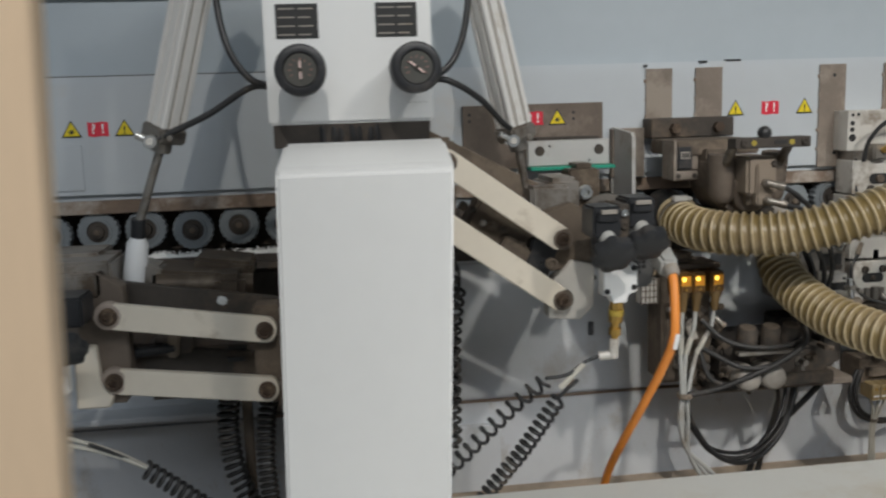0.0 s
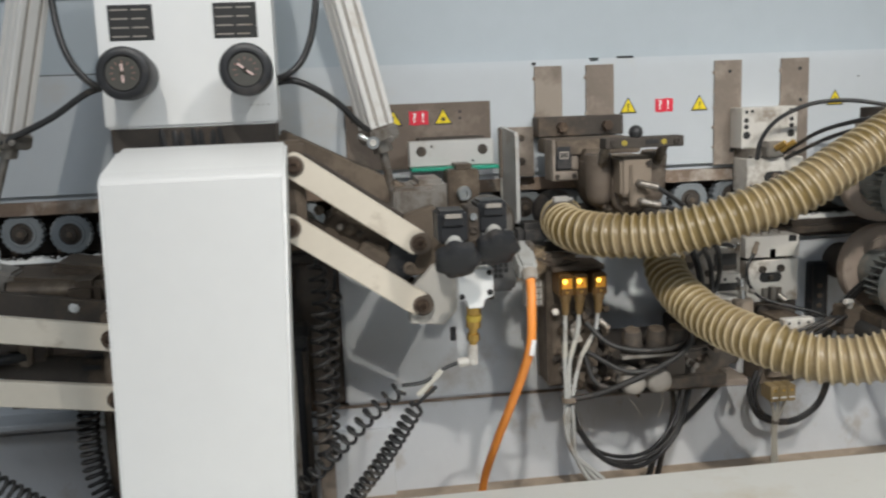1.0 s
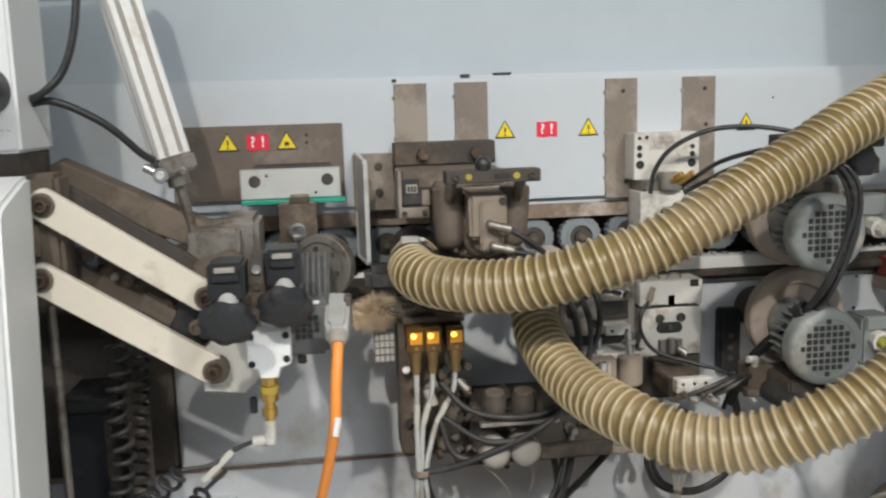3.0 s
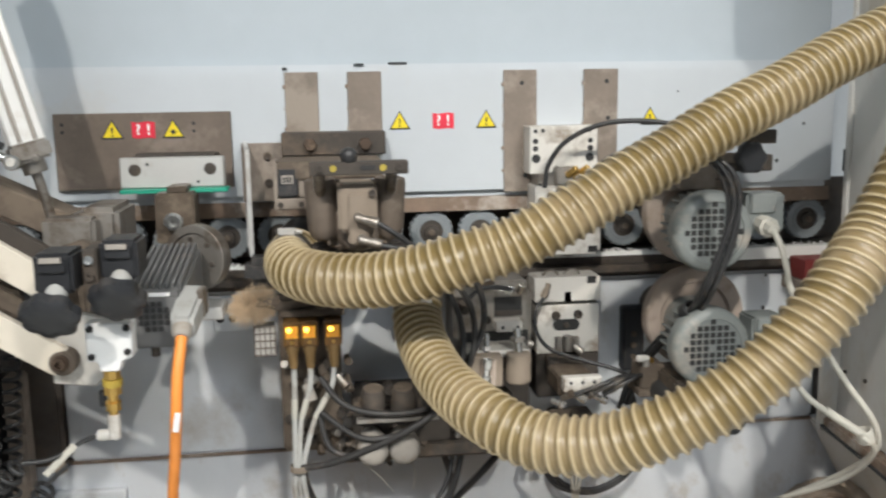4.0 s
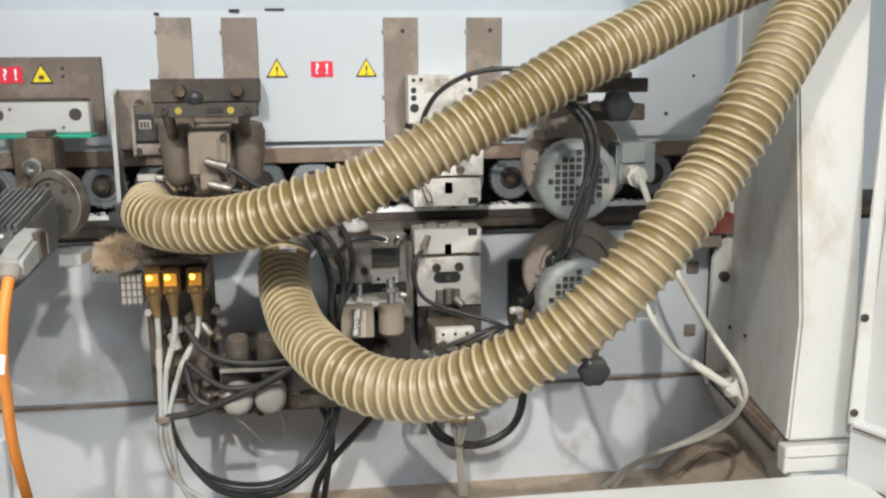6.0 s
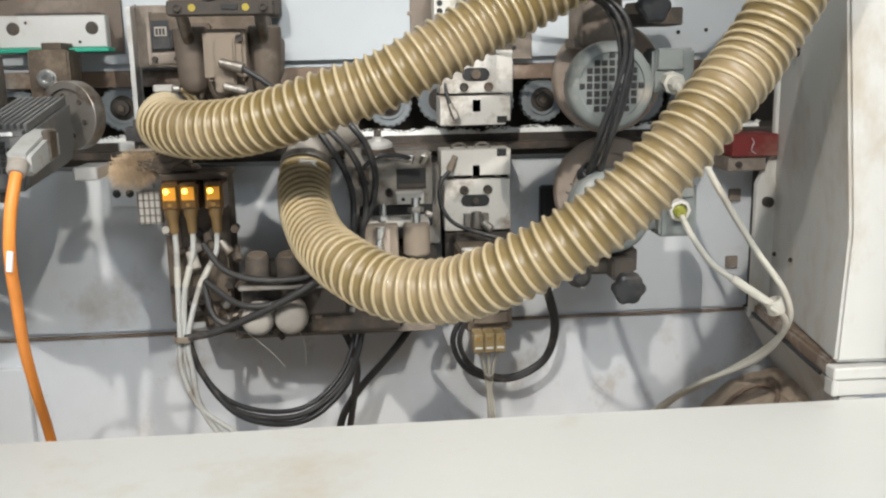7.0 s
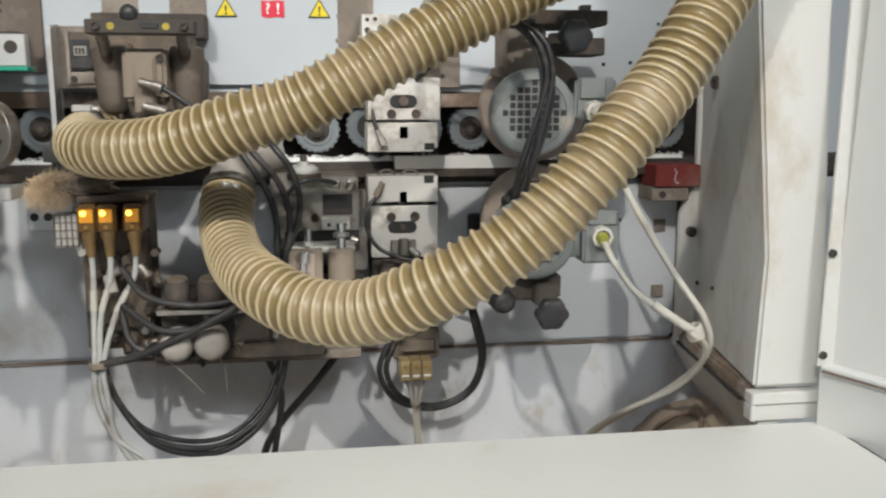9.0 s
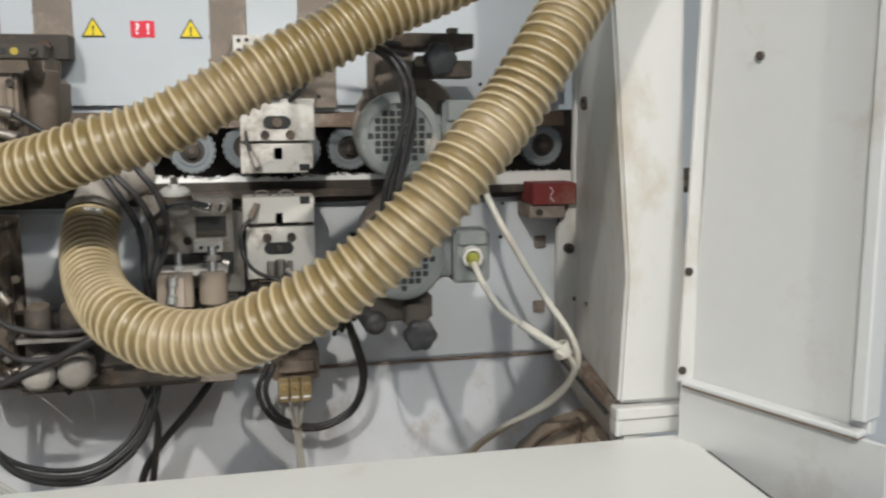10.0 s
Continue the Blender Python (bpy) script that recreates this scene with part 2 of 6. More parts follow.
def lathe(p0, p1, profile, n=24):
    """Rings (height along p0 to p1 in metres, radius), closed at both ends."""
    bm = bmesh.new()
    rings = []
    for h, r in profile:
        rings.append([bm.verts.new((r * math.cos(a), r * math.sin(a), h)) for a in [2 * math.pi * i / n for i in range(n)]])
    for a, b in zip(rings, rings[1:]):
        for i in range(n):
            bm.faces.new((a[i], a[(i + 1) % n], b[(i + 1) % n], b[i]))
    bm.faces.new(rings[0][::-1])
    bm.faces.new(rings[-1])
    bmesh.ops.transform(bm, matrix=axis_pose(p0, p1), verts=bm.verts)
    return bm


def cyl(p0, p1, r, n=20, bev=0.001):
    length = (Vector(p1) - Vector(p0)).length
    b = min(bev, r * 0.4, length * 0.4)
    return lathe(p0, p1, [(0, r - b), (b, r), (length - b, r), (length, r - b)], n)


def ring(p0, p1, r_out, r_in, n=36):
    length = (Vector(p1) - Vector(p0)).length
    bm = bmesh.new()
    prof = [(0, r_in), (0, r_out - 0.001), (0.001, r_out), (length - 0.001, r_out), (length, r_out - 0.001), (length, r_in)]
    rings = [[bm.verts.new((r * math.cos(2 * math.pi * i / n), r * math.sin(2 * math.pi * i / n), h)) for i in range(n)] for h, r in prof]
    for a, b in zip(rings, rings[1:] + rings[:1]):
        for i in range(n):
            bm.faces.new((a[i], a[(i + 1) % n], b[(i + 1) % n], b[i]))
    bmesh.ops.transform(bm, matrix=axis_pose(p0, p1), verts=bm.verts)
    return bm


def prism(points, y0, y1, bev=0.001):
    """An outline in x and z, from y0 (front) to y1."""
    bm = bmesh.new()
    f = [bm.verts.new((x, y0, z)) for x, z in points]
    face = bm.faces.new(f)
    got = bmesh.ops.extrude_face_region(bm, geom=[face])
    bmesh.ops.translate(bm, vec=(0, y1 - y0, 0), verts=[v for v in got["geom"] if isinstance(v, bmesh.types.BMVert)])
    bmesh.ops.recalc_face_normals(bm, faces=bm.faces[:])
    if bev:
        bmesh.ops.bevel(bm, geom=bm.edges[:], offset=bev, segments=1, affect="EDGES")
    return bm


def spline(points, step=0.006):
    """Even points on a smooth curve through the given ones."""
    p = [Vector(q) for q in points]
    p = [2 * p[0] - p[1], *p, 2 * p[-1] - p[-2]]
    dense = []
    for a, b, c, d in zip(p, p[1:], p[2:], p[3:]):
        k = max(4, int((c - b).length / step * 3))
        for i in range(k):
            t = i / k
            dense.append(0.5 * (2 * b + (c - a) * t + (2 * a - 5 * b + 4 * c - d) * t * t + (3 * b - a - 3 * c + d) * t ** 3))
    dense.append(p[-2])
    total = [0.0]
    for a, b in zip(dense, dense[1:]):
        total.append(total[-1] + (b - a).length)
    count = max(3, int(total[-1] / step) + 1)
    out, k = [], 0
    for i in range(count):
        s = total[-1] * i / (count - 1)
        while k < len(total) - 2 and total[k + 1] < s:
            k += 1
        f = (s - total[k]) / max(1e-9, total[k + 1] - total[k])
        out.append(dense[k].lerp(dense[k + 1], min(1, f)))
    return out


def frames(path):
    """Tangent and two normals along a path, without twist."""
    tans = [(path[min(i + 1, len(path) - 1)] - path[max(i - 1, 0)]).normalized() for i in range(len(path))]
    u = tans[0].orthogonal().normalized()
    out = []
    for t in tans:
        u = (u - t * u.dot(t)).normalized()
        out.append((t, u, t.cross(u)))
    return out


def sweep(path, radius, n=10):
    """A tube along a path; radius is a number or a function of (index, angle)."""
    bm = bmesh.new()
    rings = []
    for i, (p, (t, u, v)) in enumerate(zip(path, frames(path))):
        row = []
        for k in range(n):
            a = 2 * math.pi * k / n
            r = radius(i, a) if callable(radius) else radius
            row.append(bm.verts.new(p + r * (math.cos(a) * u + math.sin(a) * v)))
        rings.append(row)
    for a, b in zip(rings, rings[1:]):
        for k in range(n):
            bm.faces.new((a[k], a[(k + 1) % n], b[(k + 1) % n], b[k]))
    bm.faces.new(rings[0][::-1])
    bm.faces.new(rings[-1])
    return bm


def wire(points, r, n=8, step=0.008):
    return sweep(spline(points, step), r, n)


def helix(points, r, pitch, per_turn=14):
    """The centre line of a coil of radius r round a smooth curve."""
    base = spline(points, pitch / per_turn)
    return [p + r * (math.cos(2 * math.pi * i / per_turn) * u + math.sin(2 * math.pi * i / per_turn) * v)
            for i, (p, (t, u, v)) in enumerate(zip(base, frames(base)))]


def join(*bms):
    out = bmesh.new()
    for bm in bms:
        me = bpy.data.meshes.new("tmp")
        bm.to_mesh(me)
        out.from_mesh(me)
        bpy.data.meshes.remove(me)
        bm.free()
    return out


def where(ob):
    v = Vector((0, 0, 0))
    while ob:
        v += ob.matrix_basis.translation
        ob = ob.parent
    return v


def part(name, bm, mat, parent=None, label="", smooth=35):
    """A bmesh in world coordinates as one mesh object, under a thing or a part if given."""
    me = bpy.data.meshes.new(name)
    bm.to_mesh(me)
    bm.free()
    me.materials.append(M[mat])
    if smooth:
        me.polygons.foreach_set("use_smooth", [True] * len(me.polygons))
        me.set_sharp_from_angle(angle=radians(smooth))
    ob = new(name, me)
    if parent:
        ob.parent = parent
        ob.location = -where(parent)
    if label:
        ob["label"] = label
    return ob


def thing(name, at, label, category, group="", kind=""):
    ob = new(name)
    ob.empty_display_size = 0.05
    ob.location = at
    return tagged(ob, label, category, group, kind)


def solid(name, bm, mat, label, category, group="", kind="", smooth=35):
    return tagged(part(name, bm, mat, None, "", smooth), label, category, group, kind)


def structure(name, bm, mat, label="", category="wall"):
    return solid(name, bm, mat, label, category, kind="structure")


def text_mesh(body, size, x, y, z):
    """Flat letters that face -y, centred on x and z."""
    cu = bpy.data.curves.new("letters", "FONT")
    cu.body, cu.size, cu.extrude, cu.align_x, cu.align_y = body, size, 0.0002, "CENTER", "CENTER"
    cu.offset = size * 0.02
    ob = new("letters", cu)
    bpy.context.view_layer.update()
    me = bpy.data.meshes.new_from_object(ob.evaluated_get(bpy.context.evaluated_depsgraph_get()))
    bpy.data.objects.remove(ob)
    bm = bmesh.new()
    bm.from_mesh(me)
    bpy.data.meshes.remove(me)
    bmesh.ops.transform(bm, matrix=pose(x, y, z, 90, 0, 0), verts=bm.verts)
    return bm


def hex_head(p, r=0.006, depth=0.006, direction=(0, -1, 0)):
    """A socket screw: a round head with a hexagonal recess."""
    p, d = Vector(p), Vector(direction).normalized()
    return join(lathe(p, p + d * depth, [(0, r), (depth - 0.0008, r), (depth, r * 0.88), (depth, r * 0.55), (depth * 0.5, r * 0.5)], 12))


def star_knob(c, d, r, depth, lobes=7):
    """A lobed grip knob with its axis along d."""
    bm = bmesh.new()
    n = lobes * 8
    prof = [(0, 0.55), (0.1, 0.86), (0.25, 1.0), (0.75, 1.0), (0.92, 0.86), (1.0, 0.5)]
    rings = []
    for h, k in prof:
        row = []
        for i in range(n):
            a = 2 * math.pi * i / n
            rr = r * k * (1 - 0.13 * (0.5 - 0.5 * math.cos(lobes * a)) ** 1.4)
            row.append(bm.verts.new((rr * math.cos(a), rr * math.sin(a), h * depth)))
        rings.append(row)
    for a, b in zip(rings, rings[1:]):
        for i in range(n):
            bm.faces.new((a[i], a[(i + 1) % n], b[(i + 1) % n], b[i]))
    bm.faces.new(rings[0][::-1])
    bm.faces.new(rings[-1])
    c, d = Vector(c), Vector(d)
    bmesh.ops.transform(bm, matrix=axis_pose(c, c + d), verts=bm.verts)
    return bm


# ---- hall and machine structure ----
structure("floor", box(-5, 7, -5, 3.4, -0.1, 0, 0), "concrete", "grey concrete hall floor", "floor")
structure("wall_north", box(-5, 7, 3.3, 3.5, 0, 4.3, 0), "hall", "pale plaster hall wall")
structure("wall_south", box(-5, 7, -5.2, -5, 0, 4.3, 0), "hall", "pale plaster hall wall")
structure("wall_west", box(-5.2, -5, -5, 3.4, 0, 4.3, 0), "hall", "pale plaster hall wall")
structure("wall_east", box(7, 7.2, -5, 3.4, 0, 4.3, 0), "hall", "pale plaster hall wall")
structure("ceiling", box(-5, 7, -5, 3.4, 4.3, 4.4, 0), "hall", "pale hall ceiling", "ceiling")

LEFT, RIGHT = -0.75, 2.172
structure("panel_upper", box(LEFT, RIGHT, 1.828, 1.86, 1.27, 1.452, 0.002), "panel", "smooth grey-blue painted hood panel above the beam", "panel")
structure("panel_hood", box(LEFT, 2.3, 1.812, 2.2, 1.447, 1.95, 0.004), "hood", "olive-grey painted hood edge above the panel", "panel")
structure("beam", box(LEFT, RIGHT, 1.790, 1.94, 1.064, 1.300, 0.012), "beam", "blue-white painted pressure beam with rounded top edge", "beam")
structure("trim_seam_upper", box(LEFT, 0.45, 1.8262, 1.8282, 1.2995, 1.3030, 0), "dark", "dark seam between beam and hood panel", "trim")
structure("trim_under_beam", box(LEFT, RIGHT, 1.803, 1.93, 1.037, 1.0635, 0.001), "rust", "brown dusty strip under the beam", "trim")
# back of the recess; its dark colour includes the shade behind the wheels
structure("panel_recess", box(LEFT, 2.3, 1.935, 1.96, 0.3, 1.066, 0), "cavity", "dusty machine interior behind the wheels, coloured dark for the recess shade", "panel")
structure("rail", box(-1.3, 4.2, 1.800, 1.935, 0.905, 0.9435, 0.002), "dark", "dark dusty steel feed rail", "rail")
structure("rail_lip", box(-1.3, 4.2, 1.7765, 1.7998, 0.9165, 0.9305, 0.001), "dark", "dark lip that carries the boards along the rail", "rail")
structure("panel_lower", box(0.742, 2.166, 1.810, 1.834, 0.600, 0.903, 0.006), "lower", "light grey lower machine panel with brown stains", "panel")
structure("panel_base", box(-1.3, 4.2, 1.814, 1.84, 0.02, 0.5935, 0.001), "base", "light grey machine base with run-down dirt marks", "panel")
structure("trim_seam", box(0.35, 2.166, 1.8095, 1.83, 0.5952, 0.5985, 0.0004), "rust", "rusty brown seam between two grey panels", "trim")
structure("panel_left", box(LEFT, 0.36, 1.806, 1.83, 0.600, 0.735, 0.004), "lower", "grey lower machine panel in shade", "panel")
structure("panel_left_ledge", box(LEFT, 0.36, 1.74, 1.81, 0.628, 0.640, 0.002), "lower", "grey sheet ledge on the lower panel", "panel")
# added sheet in the recess colour, for the dark of the opening here
structure("panel_dark", box(0.655, 0.738, 1.800, 1.83, 0.605, 0.99, 0.008), "cavity", "dark brown dusty sheet standing in for the shaded opening", "panel")
structure("bed_floor", box(LEFT, 2.2, 1.30, 1.83, 0.36, 0.40, 0), "dusty", "dust-covered machine bed behind the table", "floor")

table = thing("machine_table", (0.7, 1.0, 0.0), "white enamelled steel machine table with rounded edges", "table")
part("tabletop", box(-0.95, 2.221, 0.60, 1.388, 0.552, 0.582, 0.004), "table", table)
part("edge_seam", box(2.2213, 2.2250, 0.61, 1.384, 0.560, 0.5795, 0), "ink", table, "dark gap along the table end")
part("apron", box(-0.93, 2.215, 0.62, 0.64, 0.0, 0.551, 0.002), "table", table)
part("back_apron", box(-0.93, 2.215, 1.35, 1.37, 0.0, 0.551, 0.002), "table", table)


# ---- frame column with flange and the open guard door ----
def loft(levels):
    """Closed solid through four-cornered rings, bottom to top."""
    bm = bmesh.new()
    rows = [[bm.verts.new(p) for p in level] for level in levels]
    for a, b in zip(rows, rows[1:]):
        for i in range(len(a)):
            bm.faces.new((a[i], a[(i + 1) % len(a)], b[(i + 1) % len(a)], b[i]))
    bm.faces.new(rows[0][::-1])
    bm.faces.new(rows[-1])
    bmesh.ops.recalc_face_normals(bm, faces=bm.faces[:])
    bmesh.ops.bevel(bm, geom=[e for e in bm.edges if e.calc_face_angle(0) > 0.6], offset=0.005, segments=2, affect="EDGES")
    return bm


column = thing("machine_column", (2.17, 1.5, 0.58), "warm white painted steel column with a bolted flange", "column")
part("post", loft([[(2.116, 1.398, 0.632), (2.221, 1.398, 0.632), (2.30, 1.775, 0.632), (2.180, 1.775, 0.632)],
                   [(2.124, 1.398, 0.825), (2.216, 1.398, 0.825), (2.30, 1.775, 0.825), (2.182, 1.775, 0.825)],
                   [(2.090, 1.398, 1.216), (2.199, 1.398, 1.216), (2.30, 1.775, 1.216), (2.182, 1.775, 1.216)],
                   [(2.060, 1.398, 1.70), (2.180, 1.398, 1.70), (2.30, 1.775, 1.70), (2.182, 1.775, 1.70)]]), "column", column)
part("foot", join(box(2.111, 2.232, 1.3895, 1.415, 0.609, 0.627, 0.002), box(2.118, 2.222, 1.395, 1.415, 0.583, 0.609, 0.001),
                  box(2.111, 2.120, 1.391, 1.415, 0.583, 0.609, 0.002), box(2.216, 2.230, 1.391, 1.41, 0.583, 0.609, 0.002)), "column", column)
part("flange", prism([(2.140, 0.60), (2.186, 0.60), (2.186, 0.80), (2.205, 0.93), (2.232, 1.70), (2.166, 1.70), (2.168, 0.91), (2.140, 0.848)], 1.738, 1.752, 0.002), "column", column)
part("bolt", hex_head((2.160, 1.738, 0.815), 0.0095, 0.010), "dark", column, "dark dusty flange bolt")
part("bolt", hex_head((2.147, 1.625, 1.077), 0.011, 0.009, (-1, -0.12, 0)), "dark", column, "dark dusty side bolt")
part("slot", box(2.1435, 2.150, 1.585, 1.605, 0.962, 1.0, 0.001, (0, 0, -7)), "dark", column, "dark slot in the column's side")
part("cover_plate", box(2.172, 2.182, 1.738, 1.765, 1.095, 1.135, 0.001), "blackdust", column, "small dark plate on the column")
part("bolt", hex_head((2.157, 1.69, 0.73), 0.004, 0.003, (-1, -0.12, 0)), "dark", column, "small dark bolt")
part("bolt", hex_head((2.152, 1.62, 0.735), 0.004, 0.003, (-1, -0.12, 0)), "dark", column, "small dark bolt")

door = thing("guard_door", (2.21, 1.37, 0.6), "white painted guard door standing open on its hinge strip", "door")
ang = math.degrees(math.atan2(1.118 - 1.372, 2.325 - 2.214))
dl = math.hypot(1.118 - 1.372, 2.325 - 2.214)


def on_door(bm):
    bmesh.ops.transform(bm, matrix=pose(2.214, 1.372, 0, 0, 0, ang), verts=bm.verts)
    return bm


part("leaf", on_door(prism([(0.0, 0.668), (dl, 0.668), (dl, 1.75), (0.049, 1.75)], 0.0, 0.016, 0.002)), "doorpaint", door)
part("edge_flange", on_door(box(dl - 0.014, dl + 0.004, -0.022, 0.0155, 0.690, 1.75, 0.002)), "doorpaint", door, "folded bright door edge")
part("lip_dirt", on_door(box(0.006, dl - 0.004, -0.0215, -0.002, 0.6655, 0.6679, 0)), "rust", door, "brown dirt along the lip")
part("bottom_lip", on_door(box(0.004, dl - 0.002, -0.022, -0.0005, 0.668, 0.676, 0.002)), "doorpaint", door, "folded bottom lip")
part("hinge_strip", prism([(2.194, 0.672), (2.220, 0.672), (2.290, 1.75), (2.222, 1.75)], 1.364, 1.3695, 0.001), "column", door, "white hinge strip with dark screws")
for z, x in ((0.836, 2.204), (0.689, 2.200)):
    part("screw", hex_head((x, 1.364, z), 0.006, 0.004), "dark", door)
part("screw", on_door(cyl((0.097, 0.0, 1.136), (0.097, -0.006, 1.136), 0.006, 12)), "dark", door, "dark screw in the door leaf")
part("kick_plate", on_door(box(-0.004, dl + 0.03, -0.012, -0.004, 0.30, 0.666, 0.001)), "doorpaint", door, "white kick plate below the leaf")


# ---- pressure wheels ----
def pressure_wheel(x, z=1.0):
    w = thing("pressure_wheel", (x, 1.812, z), "grey toothed rubber pressure wheel under the beam", "wheel", "pressure wheels along the feed rail")
    bm = bmesh.new()
    n, teeth = 88, 22
    rings = []
    for y, k in ((0.0, 0.93), (0.002, 1.0), (0.024, 1.0), (0.026, 0.93)):
        rings.append([bm.verts.new((x + r * math.cos(a), 1.812 + y, z + r * math.sin(a)))
                      for a, r in ((2 * math.pi * i / n, 0.0402 * k - (0.0022 if i % 4 < 2 else 0)) for i in range(n))])
    inner = [bm.verts.new((x + 0.022 * math.cos(2 * math.pi * i / n), 1.812, z + 0.022 * math.sin(2 * math.pi * i / n))) for i in range(n)]
    for a, b in zip([inner] + rings, rings):
        for i in range(n):
            bm.faces.new((a[i], a[(i + 1) % n], b[(i + 1) % n], b[i]))
    bm.faces.new(rings[-1])
    bmesh.ops.recalc_face_normals(bm, faces=bm.faces[:])
    part("tyre", bm, "wheel", w)
    part("hub", lathe((x, 1.832, z), (x, 1.80, z), [(0, 0.0215), (0.018, 0.0215), (0.019, 0.018), (0.019, 0.013), (0.028, 0.012), (0.029, 0.009)], 20), "dark", w)
    part("hub_ring", ring((x, 1.8125, z), (x, 1.8095, z), 0.0275, 0.0215, 28), "wheel", w)
    part("axle_bolt", lathe((x, 1.805, z), (x, 1.798, z), [(0, 0.006), (0.006, 0.006), (0.007, 0.004)], 8), "cast", w)
    part("axle", cyl((x, 1.835, z), (x, 1.94, z), 0.008, 10), "dark", w)
    return w


first_wheel = pressure_wheel(1.770)
for k in range(-21, 5):
    if k:
        copy_thing(first_wheel, pose(1.770 + 0.0908 * k, 1.812, 1.0 + 0.0035 * math.sin(k * 2.3), 0, 37 * k % 60, 0))


# ---- suction hoses ----
def suction_hose(name, points, label, wall="hose", pitch=0.0155, r=0.0365):
    per, side = 8, 30
    path = spline(points, pitch / per)
    hose = thing(name, points[0], label, "hose", "spiral suction hoses")
    phase = lambda i, a: 2 * math.pi * i / per - a
    part("hose_wall", sweep(path, lambda i, a: r + 0.0016 * math.cos(phase(i, a)), side), wall, hose, smooth=80)
    base = spline(points, pitch / 24)
    coil = []
    fr = frames(base)
    for i, (p, (t, u, v)) in enumerate(zip(base, fr)):
        a = 2 * math.pi * i / 24
        coil.append(p + (r + 0.0014) * (math.cos(a) * u + math.sin(a) * v))
    part("spiral_rib", sweep(coil, 0.0026, 6), "rib", hose, "cream reinforcing spiral", smooth=80)
    return hose


HOSE_UP = [(1.172, 1.655, 1.000), (1.160, 1.610, 0.994), (1.170, 1.550, 0.986), (1.214, 1.492, 0.983), (1.280, 1.447, 0.987), (1.343, 1.412, 1.002),
           (1.402, 1.392, 1.022), (1.467, 1.384, 1.041), (1.526, 1.378, 1.070), (1.606, 1.384, 1.113), (1.695, 1.398, 1.157),
           (1.777, 1.412, 1.201), (1.877, 1.435, 1.245), (1.969, 1.455, 1.290), (2.065, 1.468, 1.330), (2.160, 1.478, 1.362), (2.30, 1.49, 1.40), (2.5, 1.5, 1.46)]
HOSE_LOW = [(1.362, 1.622, 0.918), (1.358, 1.590, 0.884), (1.366, 1.530, 0.853), (1.388, 1.445, 0.827), (1.430, 1.345, 0.812), (1.484, 1.290, 0.797), (1.550, 1.248, 0.803),
            (1.611, 1.212, 0.832), (1.672, 1.192, 0.866), (1.735, 1.183, 0.911), (1.797, 1.182, 0.972), (1.846, 1.195, 1.025), (1.893, 1.218, 1.072),
            (1.938, 1.232, 1.135), (1.992, 1.262, 1.205), (2.055, 1.300, 1.280), (2.124, 1.330, 1.357), (2.22, 1.36, 1.44), (2.36, 1.40, 1.52)]
suction_hose("suction_hose", HOSE_UP, "olive-yellow spiral suction hose clamped to the upper cutter unit")
suction_hose("suction_hose", HOSE_LOW, "dusty olive-yellow spiral suction hose hanging in a loop", "dustyhose")

# ---- control column: gauge box and white cover ----
gb = thing("gauge_box", (0.535, 1.42, 1.2), "white sheet-metal box with two round gauges and black label plates", "control box")
part("housing", box(0.412, 0.661, 1.367, 1.50, 1.203, 1.62, 0.004), "white", gb)
part("underside", box(0.418, 0.655, 1.372, 1.50, 1.168, 1.2028, 0.001), "dark", gb, "dark open underside with cables")
for gx, turn_deg in ((0.4645, 92), (0.626, -38)):
    gauge = part("gauge", lathe((gx, 1.367, 1.279), (gx, 1.262, 1.279), [(0, 0.030), (0.06, 0.030), (0.062, 0.036), (0.098, 0.036), (0.102, 0.034), (0.104, 0.030), (0.1035, 0.0245), (0.100, 0.0225)], 36), "black", gb, "deep black-rimmed pressure gauge")
    part("dial", cyl((gx, 1.266, 1.279), (gx, 1.2645, 1.279), 0.0225, 32, 0), "dial", gauge)
    part("needle", box(gx - 0.0125, gx + 0.0125, 1.2605, 1.2620, 1.2776, 1.2804, 0.0005, (0, -turn_deg, 0)), "pink", gauge)
    ticks = []
    for k in range(9):
        a = radians(-30 + 30 * k)
        ticks.append(box(gx + 0.0145 * math.cos(a) - 0.002, gx + 0.0145 * math.cos(a) + 0.002, 1.2632, 1.2642, 1.279 + 0.0145 * math.sin(a) - 0.0005, 1.279 + 0.0145 * math.sin(a) + 0.0005, 0, (0, -math.degrees(a), 0)))
    part("scale_marks", join(*ticks), "pinkmark", gauge, "dull red scale marks")
    part("dial_hub", cyl((gx, 1.2625, 1.279), (gx, 1.2595, 1.279), 0.0028, 12, 0), "dark", gauge)
for lx in (0.4615, 0.6085):
    plate = part("label_plate", box(lx - 0.031, lx + 0.031, 1.3655, 1.367, 1.329, 1.379, 0.0005), "ink", gb, "black label plate with unreadable white lines")
    lines = []
    for row in range(4):
        zz = 1.372 - row * 0.0125
        lines += [box(lx - 0.027, lx - 0.003, 1.3648, 1.3656, zz - 0.001, zz + 0.001, 0), box(lx + 0.002, lx + 0.024 - 0.004 * (row % 2), 1.3648, 1.3656, zz - 0.001, zz + 0.001, 0)]
    for line in lines:
        part("text_line", line, "bowl", plate)
part("scribble", join(*[box(0.622 + k * 0.008, 0.6265 + k * 0.008, 1.3662, 1.367, 1.2305, 1.2317, 0, (0, 20 * (k % 2), 0)) for k in range(4)]), "greycable", gb, "faint grey pen marks")
